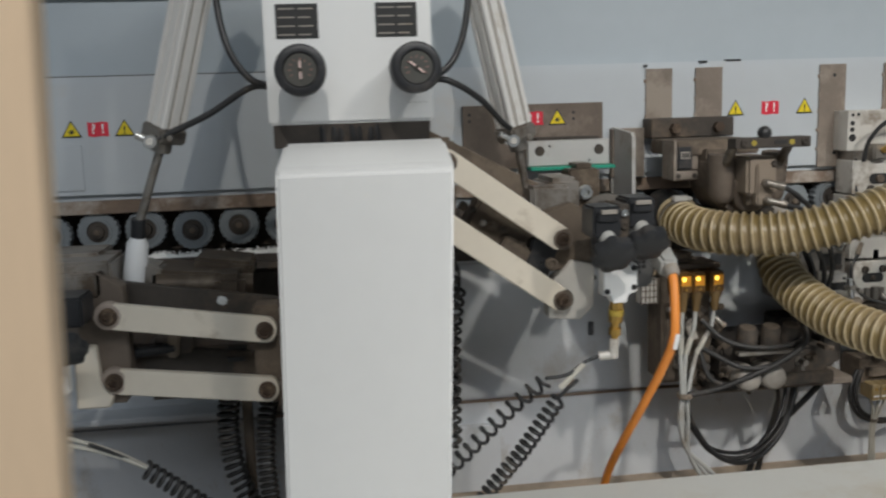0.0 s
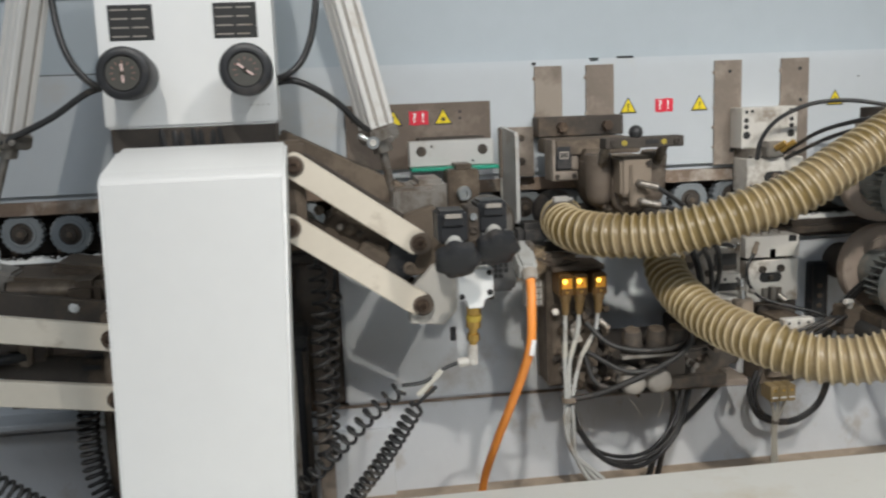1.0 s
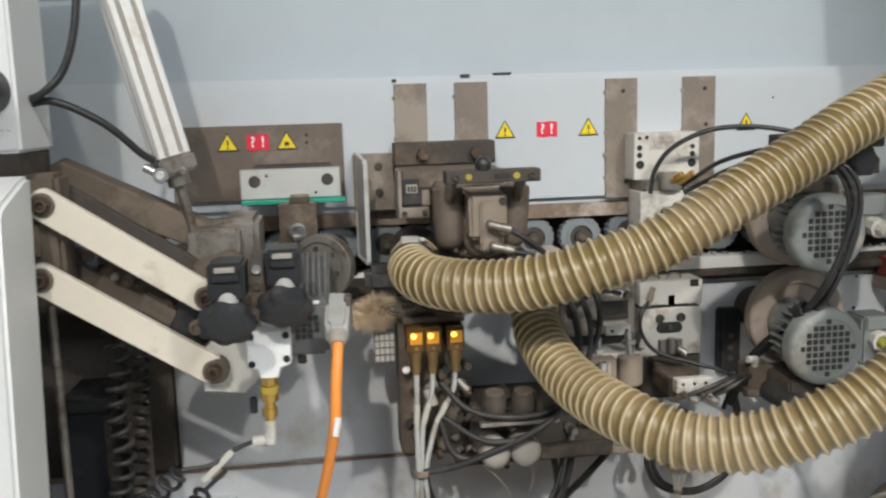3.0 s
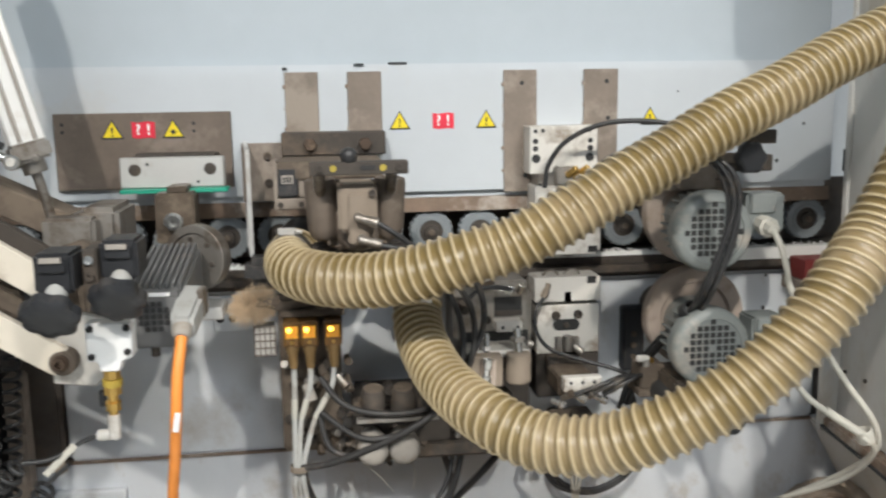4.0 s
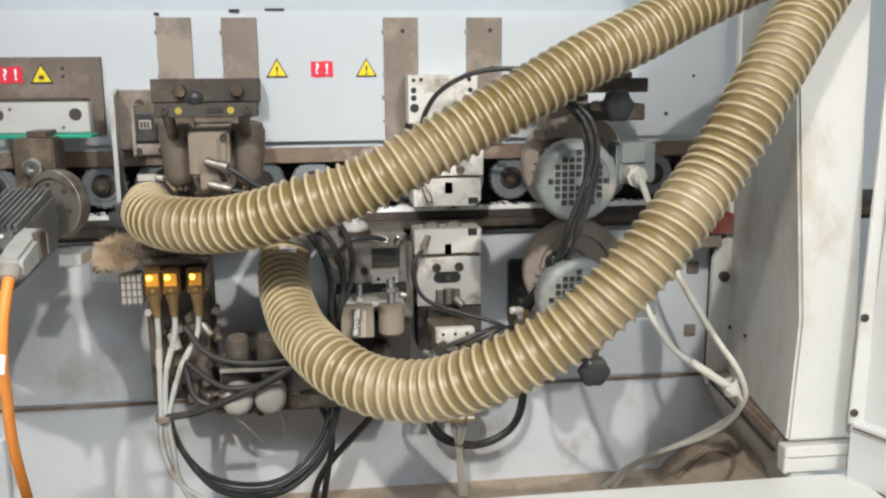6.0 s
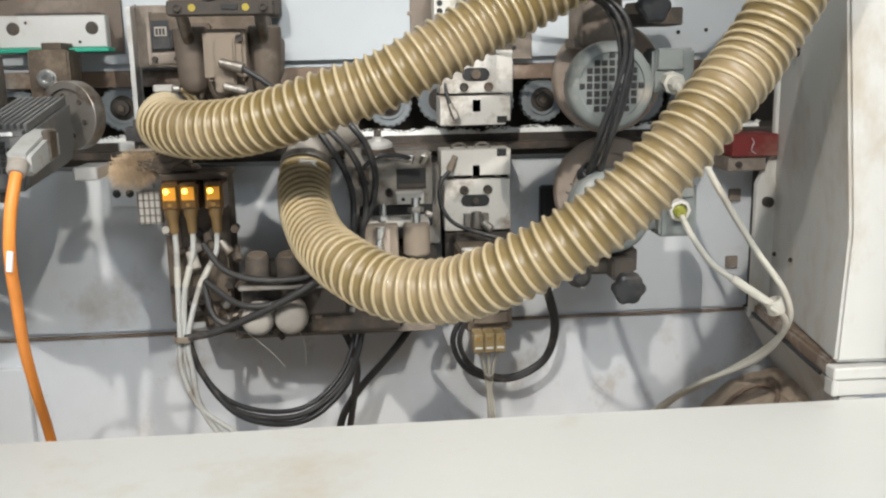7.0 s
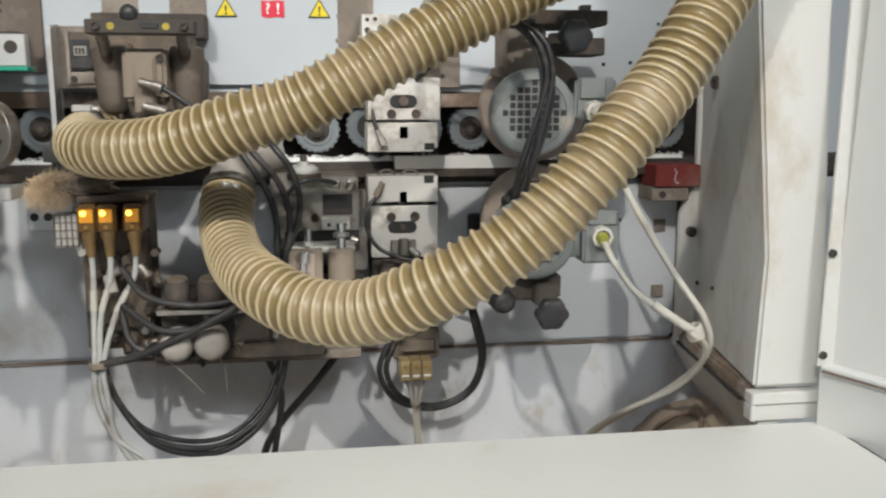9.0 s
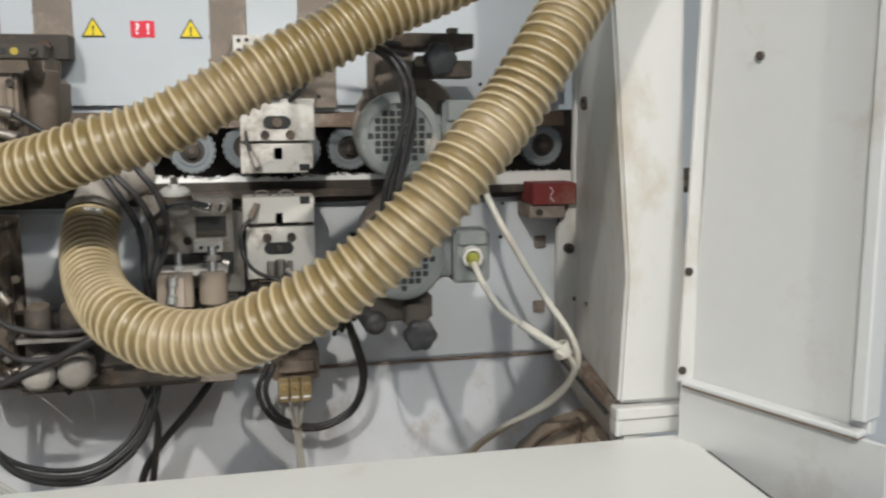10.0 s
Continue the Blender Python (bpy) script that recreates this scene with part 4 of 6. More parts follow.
solid("brown_post", box(0.682, 0.712, 1.69, 1.73, 0.40, 0.80, 0.003), "brown", "dusty brown upright post in the opening", "post")
bx = thing("black_box", (0.635, 1.68, 0.40), "black plastic box in the dark opening", "box")
part("case", box(0.60, 0.672, 1.62, 1.74, 0.40, 0.785, 0.004), "black", bx)
part("lid", box(0.597, 0.675, 1.616, 1.744, 0.786, 0.806, 0.003), "blackdust", bx)
part("side_frame", box(0.664, 0.6745, 1.612, 1.619, 0.42, 0.78, 0.001), "dark", bx)

# ---- left copying unit ----
lu = thing("copying_arms", (0.26, 1.41, 0.79), "cream parallel arms of the second copying unit, dusty", "arm unit")
L1, L2, L3, L4 = (0.151, 1.398, 0.921), (0.147, 1.416, 0.812), (0.385, 1.392, 0.886), (0.383, 1.400, 0.787)
part("link", bar(Vector(L1) + Vector((0.012, 0, -0.002)), L3, 0.041, 0.014, 0.004), "arm", lu)
part("link", bar(Vector(L2) + Vector((0.012, 0, -0.002)), L4, 0.041, 0.014, 0.004), "arm", lu)
for p in (L1, L2):
    part("link_clevis", lathe(Vector(p) + Vector((-0.001, 0.012, 0)), Vector(p) + Vector((-0.001, -0.0072, 0)), [(0, 0.0215), (0.017, 0.0215), (0.0192, 0.0195)], 28), "disc", lu, "dust-brown casting round the link end")
for a, b in ((L1, L3), (L2, L4)):
    part("rear_link", bar(Vector(a) + Vector((0.01, 0.08, 0.018)), Vector(b) + Vector((0, 0.08, 0.018)), 0.04, 0.016, 0.016), "dark", lu, "dark dusty rear link")
for p in (L1, L2, L3, L4):
    part("pivot_bolt", arm_bolt(Vector(p) - Vector((0, 0.008, 0))), "endbolt", lu, "brown socket bolt")
    part("pivot_shaft", cyl(Vector(p), Vector(p) + Vector((0, 0.08, 0.015)), 0.011, 14), "dark", lu)
part("end_bracket", prism([(0.095, 0.775), (0.160, 0.772), (0.172, 0.80), (0.168, 0.96), (0.13, 0.985), (0.09, 0.95), (0.10, 0.86)], 1.424, 1.46, 0.002), "casting", lu, "worn dust-brown end bracket")
part("end_plate", prism([(0.088, 0.772), (0.140, 0.772), (0.144, 0.790), (0.128, 0.812), (0.124, 0.872), (0.092, 0.872)], 1.404, 1.424, 0.003), "arm", lu, "small cream end plate")
part("pivot_bracket", box(0.365, 0.41, 1.41, 1.46, 0.76, 0.92, 0.005), "cast", lu, "dust-brown pivot bracket")
part("head_block", join(box(0.02, 0.15, 1.44, 1.56, 0.93, 1.0, 0.006), box(0.07, 0.135, 1.42, 1.50, 0.945, 0.985, 0.004), box(0.155, 0.21, 1.50, 1.56, 0.93, 0.985, 0.005, (0, 15, 0)), box(0.0, 0.12, 1.50, 1.60, 0.985, 1.005, 0.003)), "steel", lu, "grey machined head with shiny edges")
part("inner_block", join(box(0.19, 0.33, 1.50, 1.62, 0.90, 0.965, 0.008, (0, 6, 0)), box(0.26, 0.36, 1.55, 1.66, 0.945, 0.975, 0.006, (0, 8, 0)), box(0.30, 0.35, 1.48, 1.56, 0.91, 0.96, 0.012), cyl((0.205, 1.50, 0.948), (0.36, 1.52, 0.937), 0.017, 18)), "umber", lu, "dust-caked inner castings")
# filler in the recess colour gives the darkness between the links
part("inner_block", join(box(0.17, 0.37, 1.52, 1.70, 0.74, 0.84, 0.01), box(0.20, 0.26, 1.48, 1.52, 0.83, 0.865, 0.003)), "cavity", lu, "filler block coloured dark for the shaded cavity between the links")
for k in range(14):
    x, z = 0.02 + 0.012 * (k % 7) * 1.6, 0.965 + 0.016 * (k // 7)
    part("screw", hex_head((x, 1.438 if x > 0.02 else 1.44, z), 0.0045, 0.006), "chrome" if k % 3 == 0 else "dark", lu)
part("gas_strut", join(cyl((0.165, 1.47, 0.840), (0.232, 1.475, 0.845), 0.009, 16), cyl((0.160, 1.47, 0.8395), (0.170, 1.47, 0.840), 0.012, 16)), "black", lu, "black rod between the links")
part("strut_bracket", box(0.220, 0.240, 1.468, 1.49, 0.828, 0.872, 0.004, (0, 8, 0)), "tan", lu, "tan dusty bracket between the links")
part("rubber_foot", box(0.303, 0.356, 1.47, 1.515, 0.803, 0.834, 0.012), "blackdust", lu, "dusty black rubber foot")
part("lint_scrap", box(0.306, 0.322, 1.462, 1.468, 0.914, 0.928, 0.005, (0, 20, 0)), "chips", lu, "small white scrap")
part("star_knob", star_knob((0.108, 1.31, 0.905), (0, -0.8, -0.6), 0.034, 0.024), "black", lu)
part("star_knob", star_knob((0.035, 1.33, 0.91), (0, -0.8, -0.6), 0.034, 0.024), "black", lu)
part("housing", join(box(0.08, 0.13, 1.33, 1.40, 0.92, 0.965, 0.004), box(0.02, 0.065, 1.35, 1.41, 0.925, 0.97, 0.004)), "black", lu, "black adjuster housings")
part("limit_block", box(0.04, 0.092, 1.36, 1.385, 0.81, 0.87, 0.003), "white", lu, "white switch block")
part("brass_fitting", lathe((0.062, 1.372, 0.81), (0.062, 1.374, 0.735), [(0, 0.011), (0.02, 0.011), (0.021, 0.0075), (0.03, 0.0075), (0.031, 0.0115), (0.045, 0.0115), (0.046, 0.007), (0.075, 0.007)], 8), "brass", lu)
part("elbow", join(cyl((0.062, 1.374, 0.745), (0.062, 1.374, 0.718), 0.008, 12), cyl((0.060, 1.374, 0.724), (0.085, 1.380, 0.720), 0.0075, 12)), "satin", lu)
coil_cable([(0.107, 1.380, 0.724), (0.143, 1.390, 0.701), (0.184, 1.400, 0.671)], [(0.184, 1.400, 0.669), (0.213, 1.410, 0.641), (0.247, 1.420, 0.608), (0.299, 1.430, 0.555), (0.333, 1.440, 0.491)], "black coiled air line hanging from the second copying unit", 0.0125, 0.0135, 0.0034, "dustcable")
coil_cable([(0.315, 1.50, 0.77), (0.315, 1.50, 0.765)], [(0.315, 1.50, 0.765), (0.305, 1.505, 0.70), (0.312, 1.50, 0.62), (0.34, 1.49, 0.55)], "dusty black coiled line hanging upright under the arms", 0.016, 0.013, 0.0035, "dustcable")
coil_cable([(0.385, 1.52, 0.77), (0.385, 1.52, 0.765)], [(0.385, 1.52, 0.765), (0.37, 1.52, 0.70), (0.365, 1.51, 0.62), (0.37, 1.50, 0.55)], "dusty black coiled line hanging upright under the arms", 0.014, 0.011, 0.0032, "dustcable")
solid("brown_post", box(0.328, 0.345, 1.52, 1.54, 0.40, 0.76, 0.003), "cast", "thin brown post between coiled lines", "post")

for k in range(2):
    solid("air_lead", wire([Vector(p) + Vector((0, 0.004 * k, 0.010 * k * (1 - i / 3))) for i, p in enumerate([(0.074, 1.370, 0.730), (0.112, 1.385, 0.712), (0.150, 1.392, 0.694), (0.187, 1.398, 0.671)])], 0.0036, 8), "whitecable", "pale air lead joining the coiled line", "cable", "pale air leads", smooth=60)

# ---- orange-cabled spindle motor ----
sm = thing("spindle_motor", (0.99, 1.5, 0.91), "grey ribbed spindle motor with grille and orange cable plug", "motor")
part("body", loft([[(0.958, 1.400, 0.915), (1.022, 1.400, 0.915), (1.024, 1.585, 0.935), (0.962, 1.585, 0.935)],
                   [(0.952, 1.398, 0.945), (1.028, 1.398, 0.945), (1.030, 1.585, 0.965), (0.956, 1.585, 0.965)],
                   [(0.954, 1.400, 0.990), (1.026, 1.400, 0.990), (1.028, 1.585, 1.024), (0.958, 1.585, 1.024)]]), "darkmotor", sm)
part("ribs", join(*[box(0.960 + 0.0085 * k, 0.9645 + 0.0085 * k, 1.415, 1.58, 1.0035, 1.0155, 0.001, (10.4, 0, 0)) for k in range(8)]), "darkmotor", sm)
cells = []
for i in range(-2, 3):
    for j in range(-2, 3):
        if i * i + j * j < 7:
            cells.append(box(0.990 + 0.0085 * i - 0.0032, 0.990 + 0.0085 * i + 0.0032, 1.3955, 1.3985, 0.960 + 0.0085 * j - 0.0032, 0.960 + 0.0085 * j + 0.0032, 0.0006))
part("grille", join(*cells), "ink", sm, "dark square grille holes")
part("name_strip", box(0.985, 1.012, 1.397, 1.4, 0.9865, 0.9915, 0.0006), "inkwhite", sm)
part("clamp_block", join(box(0.952, 1.012, 1.648, 1.71, 1.018, 1.098, 0.003), box(0.97, 1.00, 1.66, 1.72, 1.098, 1.108, 0.001)), "umber", sm, "brown steel clamp block")
part("clamp_bolt", join(cyl((0.981, 1.650, 1.054), (0.981, 1.638, 1.054), 0.0145, 28), ring((0.981, 1.640, 1.054), (0.981, 1.630, 1.054), 0.0125, 0.0062, 24), cyl((0.981, 1.64, 1.054), (0.981, 1.637, 1.054), 0.006, 6)), "chrome", sm, "large bright socket bolt")
tilt = Vector((0.40, 0.92, 0.0)).normalized()
dc = Vector((1.018, 1.622, 1.000))
part("disc_guard", ring(dc - tilt * 0.012, dc + tilt * 0.012, 0.0515, 0.040, 48), "steel", sm, "round steel guard rim")
part("disc", cyl(dc - tilt * 0.008, dc + tilt * 0.006, 0.0405, 40), "steel", sm, "dusty round cutter disc")
for k in range(6):
    a = k * math.pi / 3
    u = tilt.orthogonal().normalized()
    p = dc - tilt * 0.008 + 0.03 * (math.cos(a) * u + math.sin(a) * tilt.cross(u))
    part("disc_screw", hex_head(p, 0.004, 0.003, -tilt), "dark", sm)
part("under_tab", box(1.02, 1.055, 1.59, 1.66, 0.905, 0.925, 0.002), "alu", sm)
part("foot_screw", cyl((0.985, 1.42, 0.916), (0.985, 1.42, 0.900), 0.006, 10), "dark", sm)
plug = part("plug", loft([[(1.022, 1.440, 0.957), (1.056, 1.440, 0.955), (1.056, 1.440, 0.992), (1.022, 1.440, 0.994)], [(1.020, 1.400, 0.950), (1.053, 1.400, 0.948), (1.053, 1.400, 0.986), (1.020, 1.400, 0.988)], [(1.018, 1.358, 0.940), (1.049, 1.358, 0.938), (1.049, 1.358, 0.972), (1.018, 1.358, 0.974)], [(1.022, 1.349, 0.945), (1.046, 1.349, 0.943), (1.046, 1.349, 0.966), (1.022, 1.349, 0.968)]]), "plug", sm, "grey plastic plug")
part("plug_collar", lathe((1.034, 1.350, 0.957), (1.034, 1.337, 0.944), [(0, 0.0125), (0.010, 0.0125), (0.014, 0.0115), (0.017, 0.0095)], 20), "bowl", plug, "pale plug collar")
part("plug_frame", box(1.046, 1.056, 1.40, 1.43, 0.955, 0.993, 0.002), "steel", sm)
oc = thing("orange_cable", (1.032, 1.35, 0.94), "thick orange cable hanging from the spindle motor", "cable")
part("jacket", wire([(1.034, 1.352, 0.958), (1.0335, 1.335, 0.939), (1.0295, 1.318, 0.900), (1.0255, 1.312, 0.848), (1.016, 1.340, 0.788), (1.001, 1.385, 0.713), (0.988, 1.440, 0.635), (0.977, 1.500, 0.545), (0.972, 1.54, 0.44)], 0.0073, 12), "orange", oc, smooth=60)
part("white_band", box(1.0235, 1.0310, 1.3035, 1.3065, 0.832, 0.858, 0.0010, (4, 10, 0)), "inkwhite", oc, "white cable marker")

# ---- cylinder unit ----
cu = thing("glue_scraper_unit", (1.27, 1.6, 1.03), "dust-brown twin-cylinder unit with black ball knob under the beam", "cutter unit")
part("mounting_bar", box(1.148, 1.323, 1.735, 1.7858, 1.147, 1.186, 0.002), "dark", cu)
for x in (1.196, 1.288):
    part("mounting_bolt", cyl((x, 1.736, 1.166), (x, 1.722, 1.166), 0.011, 6), "endbolt", cu)
part("shelf", join(box(1.146, 1.31, 1.60, 1.735, 1.118, 1.146, 0.003), box(1.196, 1.235, 1.58, 1.66, 1.10, 1.13, 0.003)), "cast", cu, "dusty machined shelf")
part("top_bar", box(1.199, 1.338, 1.468, 1.502, 1.1345, 1.153, 0.0015), "dark", cu)
part("ball_knob", lathe((1.2545, 1.478, 1.150), (1.2545, 1.472, 1.174), [(0, 0.005), (0.003, 0.008), (0.006, 0.0112), (0.012, 0.0124), (0.018, 0.0105), (0.022, 0.006), (0.0235, 0.002)], 20), "cable", cu, "glossy black ball knob")
for x in (1.232, 1.302):
    part("yellow_dot", cyl((x, 1.4685, 1.144), (x, 1.4668, 1.144), 0.0048, 16, 0), "dullyellow", cu, "yellow paint mark")
for x in (1.213, 1.325):
    part("bar_screw", hex_head((x, 1.468, 1.1445), 0.0058, 0.005), "dark", cu)
part("bar_slot", box(1.27, 1.292, 1.4665, 1.4685, 1.141, 1.148, 0.0005), "ink", cu)
part("valve_body", join(box(1.237, 1.294, 1.500, 1.60, 1.048, 1.118, 0.005), box(1.252, 1.281, 1.493, 1.51, 1.03, 1.105, 0.003), box(1.248, 1.29, 1.52, 1.58, 1.030, 1.05, 0.003)), "tan", cu, "tan dust-coated valve body")
for x, lean in ((1.211, 0.006), (1.317, -0.006)):
    part("guide_tube", lathe((x + lean, 1.560, 1.028), (x, 1.552, 1.131), [(0, 0.008), (0.004, 0.016), (0.011, 0.0215), (0.022, 0.0240), (0.088, 0.0240), (0.095, 0.0225), (0.097, 0.0150), (0.070, 0.0130)], 28), "casting", cu, "long dust-brown guide tube with a rounded foot")
    part("guide_rod", cyl((x + 0.3 * lean, 1.545, 1.095), (x, 1.494, 1.148), 0.0085, 16), "steel", cu, "worn steel guide rod")
part("base_block", join(prism([(1.194, 1.112), (1.336, 1.112), (1.334, 1.060), (1.318, 1.026), (1.300, 1.012), (1.230, 1.012), (1.212, 1.026), (1.196, 1.060)], 1.566, 1.66, 0.006),
                        prism([(1.230, 1.075), (1.302, 1.075), (1.296, 1.030), (1.282, 1.014), (1.250, 1.014), (1.236, 1.030)], 1.540, 1.58, 0.005)), "casting", cu)
part("base_rib", box(1.2205, 1.2255, 1.546, 1.568, 1.022, 1.100, 0.002), "casting", cu)
part("base_rib", box(1.3045, 1.3095, 1.546, 1.568, 1.022, 1.100, 0.002), "cast", cu)
counter = part("counter", box(1.147, 1.177, 1.598, 1.635, 1.092, 1.138, 0.003), "black", cu, "small black digit counter")
part("counter_window", box(1.153, 1.171, 1.5960, 1.5985, 1.112, 1.126, 0.001), "bowl", counter, "grey counter window")
for k in range(3):
    part("digit_bar", box(1.1555 + 0.0048 * k, 1.1585 + 0.0048 * k, 1.5952, 1.5962, 1.1145, 1.1235, 0), "ink", counter)
part("counter_frame", join(box(1.141, 1.1465, 1.600, 1.66, 1.072, 1.148, 0.001), box(1.141, 1.190, 1.602, 1.66, 1.072, 1.0895, 0.002), box(1.178, 1.192, 1.606, 1.66, 1.09, 1.118, 0.002)), "brown", cu, "dusty steel frame of the counter")
for x, z in ((1.150, 1.080), (1.182, 1.080)):
    part("frame_screw", hex_head((x, 1.602, z), 0.0045, 0.003), "dark", cu)
part("dark_base", box(1.185, 1.345, 1.60, 1.72, 0.985, 1.015, 0.004), "dark", cu)
for z, x in ((1.072, 1.266), (1.040, 1.270)):
    el = part("elbow", join(cyl((x, 1.500, z), (x, 1.478, z), 0.0068, 14), cyl((x - 0.004, 1.480, z + 0.001), (x + 0.026, 1.474, z - 0.007), 0.0062, 14), cyl((x + 0.014, 1.4768, z - 0.0035), (x + 0.028, 1.4735, z - 0.0075), 0.0074, 14)), "steel", cu, "grey elbow fitting")
part("body_screw", hex_head((1.287, 1.500, 1.105), 0.0055, 0.005), "dark", cu)
black_hose([(1.294, 1.473, 1.064), (1.315, 1.472, 1.05), (1.345, 1.478, 1.027), (1.375, 1.50, 1.005), (1.40, 1.54, 0.985)], 0.0042, "black air hose from the upper elbow")
black_hose([(1.296, 1.474, 1.032), (1.325, 1.476, 1.025), (1.355, 1.485, 1.012), (1.385, 1.51, 0.99)], 0.0042, "black air hose from the lower elbow")

# ---- hose mounts, lint and mesh box ----
hm = thing("hose_nozzle", (1.17, 1.68, 1.0), "dark suction nozzle with a bright hose clamp", "nozzle")
part("nozzle", join(lathe((1.178, 1.74, 1.000), (1.164, 1.625, 0.996), [(0, 0.044), (0.06, 0.040), (0.115, 0.0345)], 28), box(1.085, 1.15, 1.64, 1.70, 0.945, 0.99, 0.012)), "blackdust", hm)
part("clamp_band", ring((1.1625, 1.618, 0.995), (1.159, 1.604, 0.9935), 0.0405, 0.0385), "steel", hm)
part("clamp_screw", join(box(1.143, 1.172, 1.602, 1.616, 1.032, 1.043, 0.002), cyl((1.170, 1.609, 1.037), (1.181, 1.609, 1.036), 0.004, 8)), "satin", hm, "white-metal clamp screw")
hm2 = thing("hose_nozzle", (1.37, 1.66, 0.93), "grey dusty pipe elbow with a bright hose clamp", "nozzle")
part("nozzle", sweep(spline([(1.415, 1.73, 0.965), (1.39, 1.69, 0.957), (1.368, 1.645, 0.938), (1.362, 1.622, 0.915)], 0.008), 0.0345, 24), "bowl", hm2, smooth=60)
part("clamp_band", ring((1.3623, 1.622, 0.920), (1.3612, 1.614, 0.911), 0.0400, 0.038), "steel", hm2)
part("clamp_screw", box(1.352, 1.380, 1.578, 1.592, 0.918, 0.928, 0.002, (0, 8, 0)), "satin", hm2, "bright clamp screw")

lint = thing("lint_clump", (1.09, 1.64, 0.88), "fluffy tan clump of wood lint hanging on the machine", "lint")
rnd = random.Random(4)
hairs = bmesh.new()
for k in range(9000):
    a, b = rnd.uniform(0, 2 * math.pi), rnd.gauss(0, 0.55)
    d = Vector((math.cos(a) * math.cos(b), math.sin(a) * math.cos(b), math.sin(b)))
    c = Vector((1.098, 1.640, 0.914)) + Vector((d.x * 0.034, d.y * 0.022, d.z * 0.027 + 0.006 * d.x)) * rnd.uniform(0.4, 1.1)
    side = Vector((rnd.gauss(0, 1), rnd.gauss(0, 1), rnd.gauss(0, 1))).normalized()
    tip = c + d * rnd.uniform(0.001, 0.010) + side * rnd.uniform(0.003, 0.009)
    w = 0.00013
    v = [hairs.verts.new(q) for q in (c - side.orthogonal() * w, c + side.orthogonal() * w, (c + tip) / 2 + d * 0.003 + side.orthogonal() * w, tip, (c + tip) / 2 + d * 0.003 - side.orthogonal() * w)]
    hairs.faces.new(v)
part("fluff", hairs, "lint", lint, smooth=0)
core = bmesh.new()
bmesh.ops.create_icosphere(core, subdivisions=4, radius=1)
for v in core.verts:
    k = 0.78 + 0.35 * noise.noise(v.co * 3) + 0.15 * noise.noise(v.co * 9)
    v.co = Vector((1.102 + v.co.x * 0.025 * k, 1.646 + v.co.y * 0.016 * k, 0.912 + v.co.z * 0.021 * k + 0.003 * v.co.x))
part("core", core, "lint", lint)
tail_bm = bmesh.new()
bmesh.ops.create_icosphere(tail_bm, subdivisions=3, radius=1)
for v in tail_bm.verts:
    k = 0.8 + 0.4 * noise.noise(v.co * 3 + Vector((5, 0, 0)))
    v.co = Vector((1.150 + v.co.x * 0.055 * k, 1.630 + v.co.y * 0.018 * k, 0.921 + v.co.z * 0.017 * k))
part("tail", tail_bm, "cast", lint, "dust-brown caked lint")

mb = thing("mesh_box", (1.112, 1.66, 0.825), "small pale box with a wire grid front", "box")
part("shell", box(1.096, 1.128, 1.648, 1.68, 0.827, 0.878, 0.001), "satin", mb)
part("grid", join(*[box(1.095 + 0.0085 * k, 1.0965 + 0.0085 * k, 1.645, 1.648, 0.826, 0.879, 0) for k in range(5)], *[box(1.095, 1.129, 1.645, 1.648, 0.828 + 0.012 * k, 0.8293 + 0.012 * k, 0) for k in range(5)]), "brown", mb)
hp = thing("hole_plate", (1.04, 1.805, 0.83), "small grey plate with two dark holes", "plate")
part("sheet", box(1.012, 1.085, 1.800, 1.8098, 0.832, 0.878, 0.001), "lower", hp)
for x in (1.023, 1.045):
    part("hole", cyl((x, 1.801, 0.856), (x, 1.799, 0.856), 0.0072, 14, 0), "ink", hp)

# ---- valve group with lit connectors ----
vg = thing("valve_group", (1.18, 1.65, 0.66), "dusty valve block with three amber lit connectors", "valve")
part("manifold", join(box(1.135, 1.235, 1.64, 1.72, 0.665, 0.905, 0.003), box(1.140, 1.16, 1.632, 1.65, 0.67, 0.83, 0.003), box(1.20, 1.232, 1.625, 1.65, 0.70, 0.80, 0.004)), "cast", vg)
part("top_strip", box(1.140, 1.242, 1.61, 1.69, 0.8985, 0.909, 0.002), "cast", vg)
for k, x in enumerate((1.1590, 1.1862, 1.2235)):
    con = part("connector", join(box(x - 0.0138, x + 0.0138, 1.583, 1.64, 0.855, 0.898, 0.003), box(x - 0.0118, x + 0.0118, 1.579, 1.585, 0.859, 0.894, 0.002)), "ambertop", vg, "smoked amber connector housing")
    part("connector_foot", lathe((x, 1.592, 0.862), (x, 1.596, 0.820), [(0, 0.0115), (0.014, 0.0105), (0.018, 0.0085), (0.036, 0.0072), (0.042, 0.006)], 14), "amber", con, "amber plastic foot")
    part("lamp", lathe((x - 0.004, 1.580, 0.8862), (x - 0.004, 1.5758, 0.8862), [(0, 0.0058), (0.002, 0.0050), (0.0035, 0.0024)], 14), "led", con, "lit yellow indicator")
    # the halo round the lamp is this window's own emission
    part("window", box(x - 0.0098, x + 0.0098, 1.5775, 1.5795, 0.8725, 0.8925, 0.004), "glow", con, "amber window that glows as the halo of its lamp")
    part("connector_screw", hex_head((x, 1.579, 0.866), 0.0030, 0.003), "brass", con)
